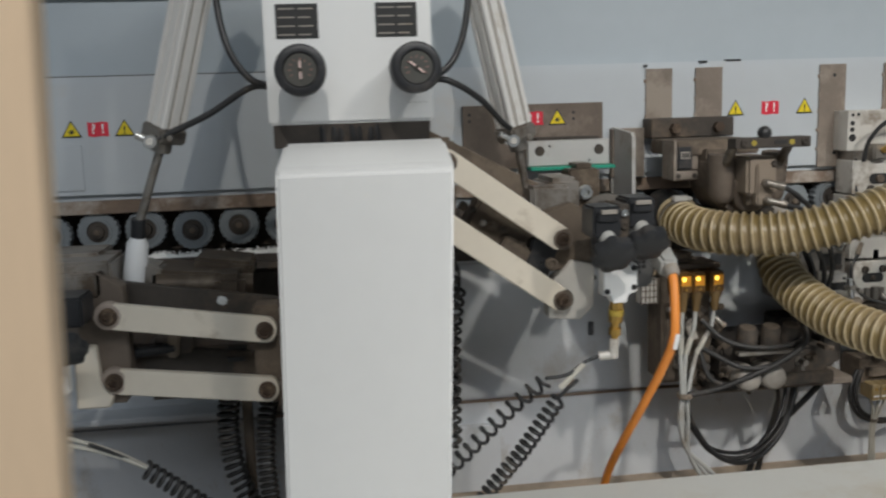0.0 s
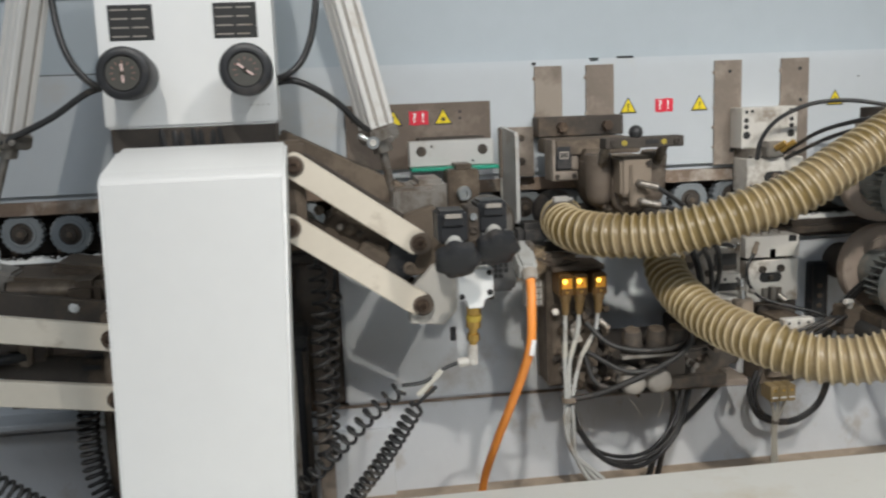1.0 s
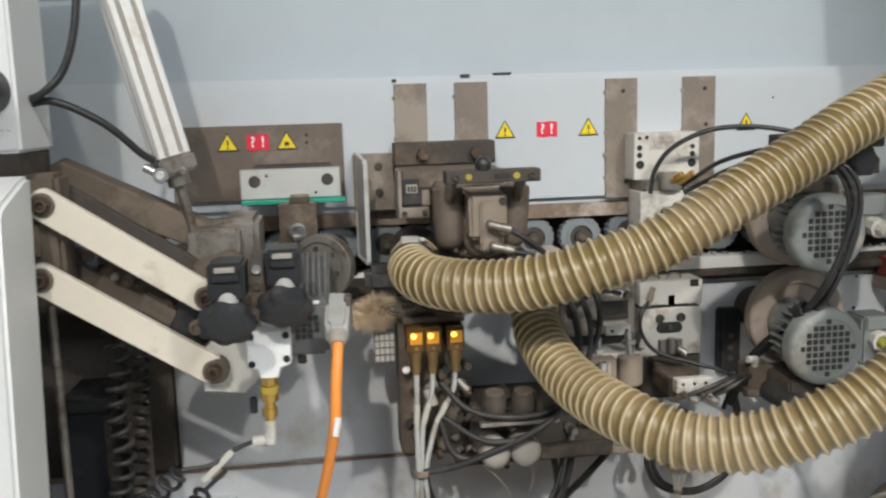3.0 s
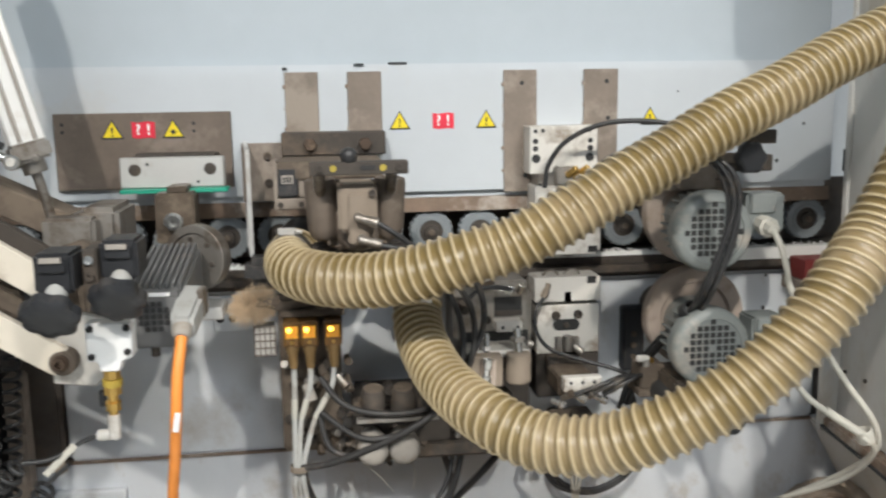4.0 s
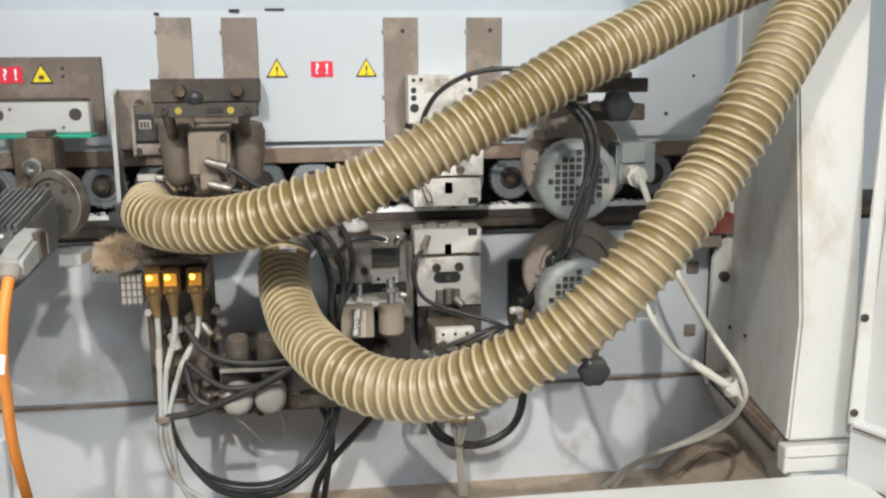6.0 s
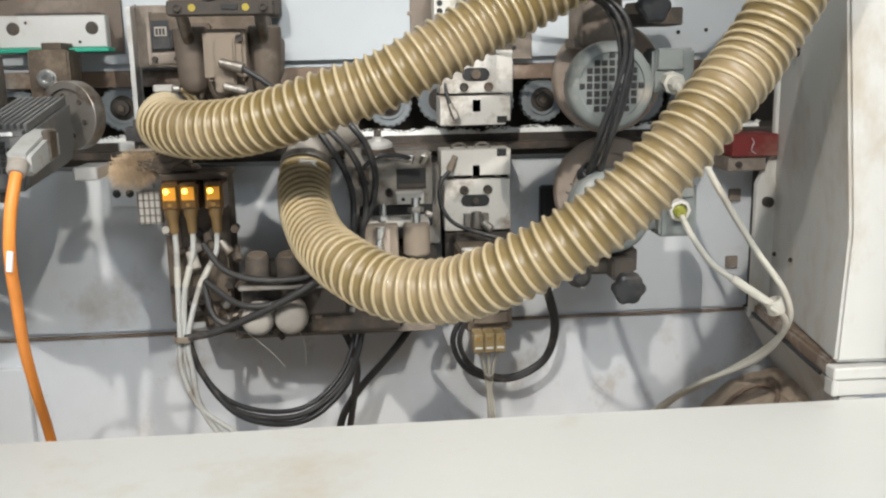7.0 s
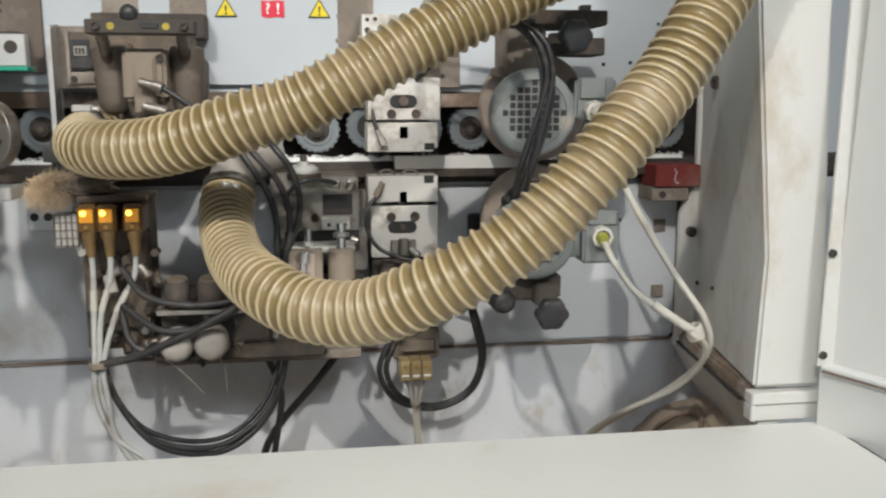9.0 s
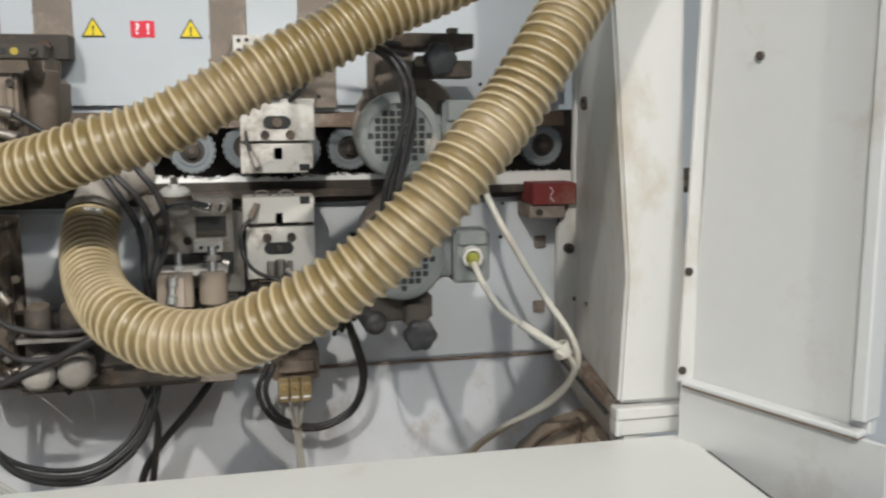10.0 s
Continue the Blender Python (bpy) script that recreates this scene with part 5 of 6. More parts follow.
for k in range(26):
    x, z = rnd.uniform(1.145, 1.245), rnd.uniform(0.675, 0.82)
    y = 1.634 + rnd.uniform(-0.008, 0.010)
    d = Vector((rnd.uniform(-0.6, 0.6), -0.6, rnd.uniform(-0.8, 0.3))).normalized()
    p = Vector((x, y, z))
    part("fitting", join(cyl(p + Vector((0, 0.02, 0)), p + d * 0.010, 0.0055, 10), cyl(p + d * 0.006, p + d * 0.022, 0.0072, 6)), ("steel", "dark", "cast", "umber")[k % 4], vg)
part("push_fitting", join(cyl((1.227, 1.600, 0.804), (1.243, 1.590, 0.786), 0.0062, 12), cyl((1.237, 1.594, 0.792), (1.243, 1.590, 0.786), 0.0078, 12)), "steel", vg, "worn push-in fitting")
part("elbow", join(cyl((1.178, 1.610, 0.788), (1.186, 1.600, 0.762), 0.0085, 12), cyl((1.178, 1.610, 0.788), (1.192, 1.622, 0.794), 0.0075, 12)), "bowl", vg, "dusty elbow fitting")
grey = thing("grey_cables", (1.165, 1.59, 0.66), "three grey cables hanging from the lit connectors", "cable")
TIE = Vector((1.162, 1.587, 0.656))
for k, (x, mid) in enumerate(((1.1590, (1.157, 1.597, 0.735)), (1.1862, (1.168, 1.597, 0.735)), (1.2235, (1.190, 1.598, 0.735)))):
    off = Vector((-0.006 + 0.006 * k, 0.004 * (k % 2), 0))
    part("cable", wire([(x, 1.597, 0.828), (x - 0.003 * k, 1.598, 0.785), mid, TIE + off, TIE + off * 1.4 + Vector((0.000, 0.003, -0.05)), TIE + off * 2 + Vector((0.022 - 0.01 * k, 0.012, -0.115)), TIE + Vector((0.060 - 0.012 * k, 0.02, -0.165)), TIE + Vector((0.10 - 0.012 * k, 0.03, -0.21))], 0.0044), "greycable", grey, smooth=60)
    a = Vector((x - 0.003 * k, 1.598, 0.785)).lerp(Vector(mid), 0.35)
    b = Vector((x - 0.003 * k, 1.598, 0.785)).lerp(Vector(mid), 1.0)
    part("marker_sleeve", cyl(a, b, 0.0052, 12), "whitecable", grey, "white marker sleeve")
part("cable_tie", ring(TIE + Vector((0, 0, 0.005)), TIE - Vector((0, 0, 0.005)), 0.0155, 0.013, 16), "tan", grey)

# ---- regulators under the valves ----
rg = thing("regulator_group", (1.32, 1.62, 0.65), "dusty regulators with round filter bowls on a steel bar", "regulator")
part("back_block", join(box(1.25, 1.41, 1.62, 1.76, 0.672, 0.742, 0.006), box(1.235, 1.50, 1.63, 1.68, 0.642, 0.668, 0.003), box(1.40, 1.49, 1.64, 1.72, 0.655, 0.72, 0.005)), "dark", rg)
part("steel_bar", box(1.255, 1.385, 1.553, 1.57, 0.7355, 0.7425, 0.001), "steel", rg)
for x in (1.283, 1.331, 1.372):
    part("cap", lathe((x, 1.580, 0.738), (x, 1.576, 0.786), [(0, 0.015), (0.006, 0.0195), (0.040, 0.019), (0.045, 0.017), (0.0475, 0.012)], 22), "dark", rg, "dark ribbed cap")
    part("cap_top", cyl((x, 1.5765, 0.784), (x, 1.576, 0.7870), 0.0160, 22), "cast", rg, "dust-brown cap top")
for x, z in ((1.280, 0.687), (1.3305, 0.687)):
    part("filter_bowl", lathe((x, 1.62, z), (x, 1.548, z), [(0, 0.020), (0.03, 0.0245), (0.058, 0.0250), (0.066, 0.0225), (0.071, 0.016), (0.0725, 0.006)], 26), "bowl", rg, "round dusty filter bowl")
for k in range(18):
    x, z = rnd.uniform(1.25, 1.49), rnd.uniform(0.655, 0.77)
    p = Vector((x, 1.60 + rnd.uniform(0, 0.05), z))
    part("fitting", join(cyl(p + Vector((0, 0.02, 0)), p - Vector((0, 0.012, 0)), rnd.uniform(0.005, 0.010), 10), cyl(p, p + Vector((rnd.uniform(-0.02, 0.02), -0.004, rnd.uniform(-0.02, 0.02))), 0.0045, 8)), ("steel", "cast", "dark")[k % 3], rg)
part("base_shelf", box(1.23, 1.56, 1.66, 1.79, 0.628, 0.643, 0.002), "brown", rg, "brown dusty shelf edge")
for x, y in ((1.262, 1.57), (1.34, 1.575)):
    part("cobweb_strand", wire([(x, y, 0.665), (x + 0.008 + (0.02 if x < 1.3 else 0), y + 0.01, 0.635), (x + 0.006 + (0.045 if x < 1.3 else 0), y + 0.03, 0.598)], 0.0007, 4), "whitecable", rg, "pale dusty strand")

# ---- cables of the lower left ----
LOOP = [(1.168, 1.588, 0.655), (1.180, 1.60, 0.597), (1.227, 1.60, 0.529), (1.295, 1.62, 0.497), (1.358, 1.64, 0.504), (1.414, 1.66, 0.556), (1.440, 1.67, 0.647), (1.438, 1.655, 0.740)]
TAILS = [[(1.431, 1.600, 0.816), (1.431, 1.600, 0.868), (1.418, 1.600, 0.913), (1.387, 1.600, 0.964), (1.363, 1.630, 0.992)],
         [(1.444, 1.600, 0.815), (1.451, 1.600, 0.849), (1.449, 1.600, 0.891), (1.433, 1.600, 0.931), (1.403, 1.600, 0.967), (1.379, 1.630, 0.992)]]
for k in range(3):
    sway = [Vector((0.004 * math.sin(k * 2 + i) - 0.004 * k, 0.006 * k + 0.004 * math.cos(i * 1.7 + k), (0.010 * k if i else 0.003 * k) - 0.006 + 0.003 * math.sin(i + k))) for i in range(len(LOOP))]
    run = [Vector(p) + d for p, d in zip(LOOP, sway)] + [Vector(p) + Vector((0, 0.012 * (k // 2), 0)) for p in TAILS[k % 2]]
    black_hose(run, 0.0050 if k < 2 else 0.0042, "black cable hanging in a wide loop under the valves", "dustcable" if k == 1 else "cable", "black_cable", "looped black cables")
black_hose([(1.166, 1.582, 0.657), (1.215, 1.565, 0.670), (1.269, 1.548, 0.695), (1.330, 1.535, 0.726), (1.380, 1.54, 0.757), (1.40, 1.58, 0.79)], 0.0058, "dusty black cable crossing before the filter bowls", "dustcable", "black_cable", "looped black cables")
black_hose([(1.20, 1.59, 0.745), (1.26, 1.55, 0.715), (1.32, 1.54, 0.720), (1.37, 1.55, 0.742), (1.41, 1.60, 0.77)], 0.005, "dusty black cable over the steel bar", "dustcable", "black_cable", "looped black cables")
black_hose([(1.20, 1.60, 0.80), (1.235, 1.57, 0.765), (1.29, 1.552, 0.752), (1.36, 1.55, 0.755), (1.40, 1.585, 0.77)], 0.005, "dusty black cable over the caps", "dustcable", "black_cable", "looped black cables")
black_hose([(1.195, 1.60, 0.75), (1.21, 1.585, 0.69), (1.245, 1.58, 0.672), (1.30, 1.585, 0.66)], 0.005, "short dusty black cable behind the bowls", "dustcable", "black_cable", "looped black cables")
black_hose([(1.533, 1.70, 0.640), (1.485, 1.725, 0.570), (1.433, 1.745, 0.506), (1.400, 1.755, 0.455), (1.385, 1.76, 0.405)], 0.0068, "thick black cable running down behind the table", "cable", "black_cable", "looped black cables")
black_hose([(1.395, 1.68, 0.65), (1.415, 1.70, 0.60), (1.425, 1.73, 0.54), (1.415, 1.75, 0.47), (1.405, 1.76, 0.405)], 0.006, "black cable running down behind the table", "dustcable", "black_cable", "looped black cables")

# ---- middle unit ----
mu = thing("profile_unit", (1.49, 1.74, 0.75), "machined profile cutter unit coated in brown dust", "cutter unit")
part("body", join(box(1.43, 1.562, 1.705, 1.81, 0.795, 0.925, 0.004), box(1.42, 1.50, 1.69, 1.72, 0.90, 0.932, 0.003), box(1.545, 1.578, 1.74, 1.81, 0.76, 0.90, 0.003)), "steel", mu)
part("window", box(1.503, 1.552, 1.7035, 1.7055, 0.862, 0.896, 0.0005), "ink", mu, "dark square opening")
part("window_step", box(1.505, 1.552, 1.7015, 1.7045, 0.8645, 0.872, 0.0005), "dark", mu)
part("face_plate", box(1.500, 1.546, 1.672, 1.704, 0.8415, 0.8595, 0.0015), "satin", mu)
for x in (1.512, 1.538):
    part("hole", cyl((x, 1.673, 0.8495), (x, 1.6712, 0.8495), 0.0032, 10, 0), "ink", mu)
part("dark_gap", box(1.44, 1.562, 1.70, 1.7048, 0.800, 0.836, 0.001), "ink", mu)
part("bridge", box(1.440, 1.552, 1.635, 1.70, 0.810, 0.8195, 0.002), "satin", mu)
part("piston_rod", cyl((1.478, 1.640, 0.815), (1.478, 1.645, 0.848), 0.0055, 14), "chrome", mu)
part("rod_nut", cyl((1.478, 1.640, 0.8195), (1.478, 1.641, 0.827), 0.0085, 6), "alu", mu)
part("tan_cylinder", lathe((1.530, 1.632, 0.765), (1.530, 1.632, 0.818), [(0, 0.018), (0.004, 0.0215), (0.049, 0.0215), (0.053, 0.018)], 24), "tan", mu)
part("piston_rod", cyl((1.530, 1.632, 0.816), (1.530, 1.640, 0.856), 0.0075, 14), "chrome", mu)
part("rod_nut", join(cyl((1.530, 1.636, 0.834), (1.530, 1.637, 0.842), 0.013, 6), cyl((1.545, 1.634, 0.832), (1.556, 1.634, 0.828), 0.005, 8)), "steel", mu)
part("tan_block", box(1.446, 1.500, 1.610, 1.665, 0.765, 0.818, 0.002), "tan", mu)
part("block_front", box(1.462, 1.488, 1.604, 1.612, 0.767, 0.814, 0.002), "disc", mu)
part("elbow", join(cyl((1.468, 1.598, 0.778), (1.472, 1.598, 0.818), 0.0062, 12), cyl((1.468, 1.597, 0.776), (1.4695, 1.597, 0.790), 0.0082, 12), cyl((1.471, 1.597, 0.802), (1.4725, 1.597, 0.818), 0.0080, 12)), "chrome", mu, "bright elbow fitting")
part("bolt", hex_head((1.490, 1.705, 0.857), 0.007, 0.006), "dark", mu)
part("mushroom_cap", lathe((1.474, 1.695, 0.926), (1.474, 1.692, 0.952), [(0, 0.012), (0.008, 0.012), (0.009, 0.024), (0.014, 0.0235), (0.019, 0.018), (0.020, 0.010), (0.026, 0.009)], 26), "alu", mu, "bright round flange cap")
part("cap_stud", cyl((1.474, 1.692, 0.951), (1.474, 1.692, 0.962), 0.0058, 6), "dark", mu)
part("cap_base", cyl((1.474, 1.695, 0.922), (1.474, 1.695, 0.932), 0.0275, 26), "umber", mu)
part("side_lug", join(box(1.440, 1.458, 1.698, 1.72, 0.868, 0.90, 0.003), cyl((1.449, 1.70, 0.878), (1.449, 1.69, 0.878), 0.006, 10)), "dark", mu)
part("cap_fitting", join(cyl((1.49, 1.68, 0.92), (1.53, 1.67, 0.915), 0.006, 12), cyl((1.515, 1.673, 0.917), (1.53, 1.669, 0.914), 0.008, 6), cyl((1.545, 1.70, 0.905), (1.55, 1.69, 0.92), 0.006, 8)), "chrome", mu)
part("cap_hose", wire([(1.445, 1.66, 0.90), (1.47, 1.655, 0.922), (1.505, 1.66, 0.923), (1.53, 1.668, 0.915)], 0.004), "cable", mu, smooth=60)
part("lower_block", join(box(1.43, 1.57, 1.72, 1.80, 0.655, 0.76, 0.005), box(1.50, 1.53, 1.68, 1.73, 0.66, 0.73, 0.004)), "dark", mu)
part("ring_clip", ring((1.497, 1.66, 0.648), (1.497, 1.65, 0.645), 0.010, 0.007, 16), "steel", mu)

# ---- trimming units ----
def oval(x, y, z, w, h):
    pts = []
    for k in range(9):
        a = math.pi / 2 + math.pi * k / 8
        pts.append((x - w / 2 + h / 2 + h / 2 * math.cos(a), z + h / 2 * math.sin(a)))
    for k in range(9):
        a = -math.pi / 2 + math.pi * k / 8
        pts.append((x + w / 2 - h / 2 + h / 2 * math.cos(a), z + h / 2 * math.sin(a)))
    return prism(pts, y - 0.0008, y + 0.002, 0)


tu = thing("trimming_unit", (1.64, 1.76, 0.96), "pale machined trimming unit hanging from a drilled plate", "cutter unit")
part("drilled_plate", box(1.573, 1.694, 1.735, 1.7895, 1.106, 1.189, 0.0015), "satin", tu)
for x, z, r in ((1.583, 1.180, 0.0035), (1.596, 1.181, 0.0035), (1.583, 1.163, 0.005), (1.583, 1.150, 0.005), (1.584, 1.133, 0.0078), (1.679, 1.181, 0.004), (1.681, 1.163, 0.0045), (1.681, 1.150, 0.005), (1.680, 1.134, 0.0078)):
    part("hole", cyl((x, 1.736, z), (x, 1.7342, z), r, 14, 0), "ink", tu)
part("neck", join(box(1.585, 1.665, 1.728, 1.785, 1.085, 1.106, 0.002), box(1.615, 1.65, 1.705, 1.74, 1.088, 1.12, 0.003)), "steel", tu)
part("slot_block", box(1.580, 1.702, 1.722, 1.785, 1.0165, 1.086, 0.0015), "satin", tu)
part("slot", oval(1.640, 1.722, 1.047, 0.046, 0.022), "ink", tu, "dark oval slot")
part("slot_screw", cyl((1.640, 1.7215, 1.047), (1.640, 1.716, 1.047), 0.0085, 12), "cast", tu)
for x in (1.620, 1.661):
    part("bolt", hex_head((x, 1.722, 1.027), 0.0075, 0.006), "dark", tu)
part("lower_jaw", prism([(1.579, 0.9635), (1.690, 0.9635), (1.690, 0.970), (1.698, 0.970), (1.698, 1.0125), (1.579, 1.0125)], 1.722, 1.79, 0.0015), "satin", tu)
part("slit", oval(1.6405, 1.722, 0.996, 0.006, 0.019), "ink", tu)
part("notch", box(1.675, 1.692, 1.7208, 1.7225, 0.967, 0.978, 0), "ink", tu)
part("fitting", join(cyl((1.596, 1.718, 1.000), (1.606, 1.712, 0.975), 0.005, 10), cyl((1.601, 1.715, 0.988), (1.606, 1.712, 0.974), 0.0065, 6)), "steel", tu)
part("fitting_hose", wire([(1.596, 1.718, 1.0), (1.590, 1.722, 1.02), (1.588, 1.728, 1.05), (1.59, 1.73, 1.09)], 0.0035), "cable", tu, smooth=60)
part("elbow", join(cyl((1.632, 1.705, 1.105), (1.645, 1.69, 1.118), 0.006, 10), cyl((1.645, 1.71, 1.10), (1.665, 1.69, 1.12), 0.006, 10)), "brass", tu, "brass elbow fittings")

tl = thing("trimming_unit", (1.64, 1.76, 0.735), "pale machined trimming unit standing under the feed rail", "cutter unit")
part("upper_jaw", box(1.579, 1.698, 1.720, 1.795, 0.8792, 0.9235, 0.0015), "satin", tl)
part("seam_back", box(1.584, 1.697, 1.745, 1.79, 0.8726, 0.8790, 0), "ink", tl, "dark gap between jaw and block")
part("slit", oval(1.6385, 1.720, 0.8875, 0.0062, 0.018), "ink", tl)
part("notch", box(1.674, 1.690, 1.7188, 1.7205, 0.911, 0.9236, 0), "ink", tl)
part("jaw_clips", join(*[wire([(x - 0.014, 1.745, 0.922), (x - 0.008, 1.74, 0.932), (x + 0.008, 1.74, 0.932), (x + 0.014, 1.745, 0.922)], 0.0022, 6) for x in (1.612, 1.652)]), "steel", tl)
part("slot_block", box(1.583, 1.698, 1.724, 1.795, 0.784, 0.8725, 0.0015), "satin", tl)
part("slot", oval(1.637, 1.724, 0.836, 0.049, 0.0205), "ink", tl, "dark oval slot")
part("slot_screw", cyl((1.637, 1.7235, 0.836), (1.637, 1.719, 0.836), 0.0055, 12), "dark", tl)
for x in (1.618, 1.6585):
    part("bolt", hex_head((x, 1.724, 0.8545), 0.0078, 0.006), "dark", tl)
for x in (1.597, 1.637, 1.677):
    part("seam_screw", cyl((x, 1.735, 0.8728), (x, 1.735, 0.879), 0.006, 8), "steel", tl)
part("spindle", join(box(1.617, 1.628, 1.715, 1.73, 0.787, 0.815, 0.001), box(1.648, 1.659, 1.715, 1.73, 0.787, 0.815, 0.001), cyl((1.638, 1.716, 0.79), (1.638, 1.716, 0.818), 0.0085, 14), cyl((1.648, 1.712, 0.800), (1.662, 1.704, 0.788), 0.0075, 12)), "steel", tl)
part("fitting", join(cyl((1.603, 1.716, 0.914), (1.593, 1.712, 0.893), 0.0048, 10), cyl((1.598, 1.714, 0.903), (1.592, 1.711, 0.89), 0.0062, 6)), "tan", tl)
part("fitting_hose", wire([(1.592, 1.711, 0.889), (1.576, 1.705, 0.868), (1.577, 1.70, 0.832), (1.60, 1.69, 0.802), (1.65, 1.675, 0.785), (1.71, 1.66, 0.768), (1.75, 1.655, 0.745)], 0.0036), "cable", tl, smooth=60)
part("dark_foot", join(box(1.585, 1.70, 1.73, 1.80, 0.70, 0.783, 0.003), box(1.60, 1.66, 1.70, 1.74, 0.745, 0.782, 0.003)), "dark", tl)
tb = thing("drilled_bracket", (1.61, 1.64, 0.73), "pale drilled bracket with brass air fittings", "bracket")
part("plate", box(1.601, 1.666, 1.600, 1.618, 0.752, 0.777, 0.0015), "satin", tb)
part("bracket_body", box(1.596, 1.660, 1.618, 1.70, 0.740, 0.772, 0.003), "umber", tb, "dust-brown bracket body")
for x in (1.613, 1.633, 1.653):
    part("hole", cyl((x, 1.601, 0.768), (x, 1.5992, 0.768), 0.003, 10, 0), "ink", tb)
for k in range(6):
    p = Vector((1.585 + 0.018 * k, 1.60 + 0.006 * (k % 2), 0.738 + 0.004 * (k % 3)))
    d = Vector((0.5, -0.5, 0.5 * (1 if k % 2 else -0.3))).normalized()
    part("fitting", join(cyl(p - d * 0.006, p + d * 0.020, 0.005, 10), cyl(p + d * 0.008, p + d * 0.020, 0.0068, 6)), "steel" if k % 2 else "chrome", tb)
for k in range(3):
    black_hose([(1.61 + 0.03 * k, 1.60, 0.745), (1.66 + 0.02 * k, 1.585, 0.768), (1.70 + 0.015 * k, 1.60, 0.775), (1.735 + 0.01 * k, 1.64, 0.755), (1.755, 1.66, 0.72)], 0.004, "black air line from the brass fittings", "cable", "air_hose")

# ---- cutter motors ----
def cutter_motor(c, label):
    x, y, z = c
    m = thing("cutter_motor", c, label, "motor", "cutter motors")
    part("fan_cover", lathe((x, y + 0.030, z), (x, y, z), [(0, 0.0635), (0.018, 0.0635), (0.024, 0.062), (0.028, 0.0575), (0.030, 0.050), (0.0305, 0.048), (0.028, 0.047)], 48), "motor", m)
    hole = None
    for i in range(-4, 5):
        for j in range(-4, 5):
            if i * i + j * j <= 16.5 and not (i == 0 and j == 0):
                if hole is None:
                    hole = part("grille_hole", box(x + 0.0108 * i - 0.0041, x + 0.0108 * i + 0.0041, y + 0.0005, y + 0.004, z + 0.0108 * j - 0.0041, z + 0.0108 * j + 0.0041, 0.0008), "ink", m, "dark square grille hole")
                    i0, j0 = i, j
                else:
                    twin = hole.copy()
                    scene.collection.objects.link(twin)
                    twin.location = hole.location + Vector((0.0108 * (i - i0), 0, 0.0108 * (j - j0)))
    part("cover_screw", hex_head((x, y + 0.002, z), 0.004, 0.002), "motor", m)
    part("body", cyl((x, y + 0.030, z), (x + 0.03, y + 0.17, z + 0.004), 0.044, 32), "motor", m)
    for k in range(24):
        fin = box(-0.0013, 0.0013, y + 0.034, y + 0.10, 0.040, 0.0555, 0)
        bmesh.ops.transform(fin, matrix=Matrix.Translation((x + 0.006, 0, z)) @ pose(0, 0, 0, 0, 15 * k + 4, 0), verts=fin.verts)
        part("fin", fin, "motor", m)
    part("dust_disc", lathe((x + 0.042, y + 0.195, z + 0.008), (x + 0.042, y + 0.168, z + 0.008), [(0, 0.089), (0.022, 0.089), (0.026, 0.086), (0.0265, 0.064), (0.020, 0.060)], 48), "disc", m, "dusty pinkish extraction disc")
    part("neck", cyl((x + 0.03, y + 0.19, z), (x + 0.03, y + 0.32, z), 0.04, 20), "dark", m)
    return m


MU, ML = (1.808, 1.497, 1.030), (1.812, 1.497, 0.846)
mot = cutter_motor(MU, "grey cutter motor with square-holed fan cover above the rail")
part("terminal_box", join(box(1.884, 1.948, 1.550, 1.60, 1.018, 1.082, 0.004), box(1.89, 1.93, 1.545, 1.552, 1.05, 1.082, 0.002), box(1.862, 1.89, 1.56, 1.60, 1.0, 1.06, 0.003)), "motor", mot)
part("cable_gland", lathe((1.910, 1.552, 1.034), (1.908, 1.505, 1.029), [(0, 0.014), (0.014, 0.014), (0.015, 0.0165), (0.03, 0.0165), (0.031, 0.012), (0.044, 0.0105), (0.047, 0.008)], 8), "whitecable", mot, "white plastic cable gland")
part("top_plate", join(box(1.795, 1.935, 1.56, 1.68, 1.160, 1.182, 0.002), box(1.842, 1.935, 1.57, 1.64, 1.116, 1.142, 0.002), box(1.90, 1.915, 1.58, 1.60, 1.182, 1.192, 0.001)), "dark", mot, "dark slotted top plates")
part("hanger", join(box(1.785, 1.845, 1.58, 1.68, 1.088, 1.16, 0.003), box(1.775, 1.87, 1.60, 1.66, 1.085, 1.10, 0.002)), "brown", mot, "dusty brown hanger block")
part("star_knob", star_knob((1.872, 1.535, 1.140), (0.15, -0.95, 0.1), 0.026, 0.022, 6), "black", mot, "black star knob")
part("knob_stem", cyl((1.845, 1.56, 1.14), (1.872, 1.535, 1.140), 0.008, 12), "brown", mot)
mot2 = cutter_motor(ML, "grey cutter motor with square-holed fan cover under the rail")
part("terminal_box", join(box(1.900, 1.958, 1.545, 1.60, 0.797, 0.880, 0.004), box(1.906, 1.952, 1.540, 1.547, 0.858, 0.880, 0.002), box(1.872, 1.902, 1.56, 1.60, 0.805, 0.86, 0.003)), "motor", mot2)
part("cable_gland", ring((1.927, 1.546, 0.842), (1.926, 1.528, 0.840), 0.017, 0.012, 8), "satin", mot2, "pale gland nut")
part("plug", lathe((1.927, 1.545, 0.841), (1.924, 1.515, 0.834), [(0, 0.0115), (0.012, 0.0115), (0.014, 0.008), (0.03, 0.007)], 10), "yg", mot2, "yellow-green plug")
part("mount", join(box(1.765, 1.862, 1.53, 1.64, 0.745, 0.785, 0.004), box(1.815, 1.848, 1.50, 1.54, 0.742, 0.775, 0.003)), "dark", mot2, "dark mounting block")
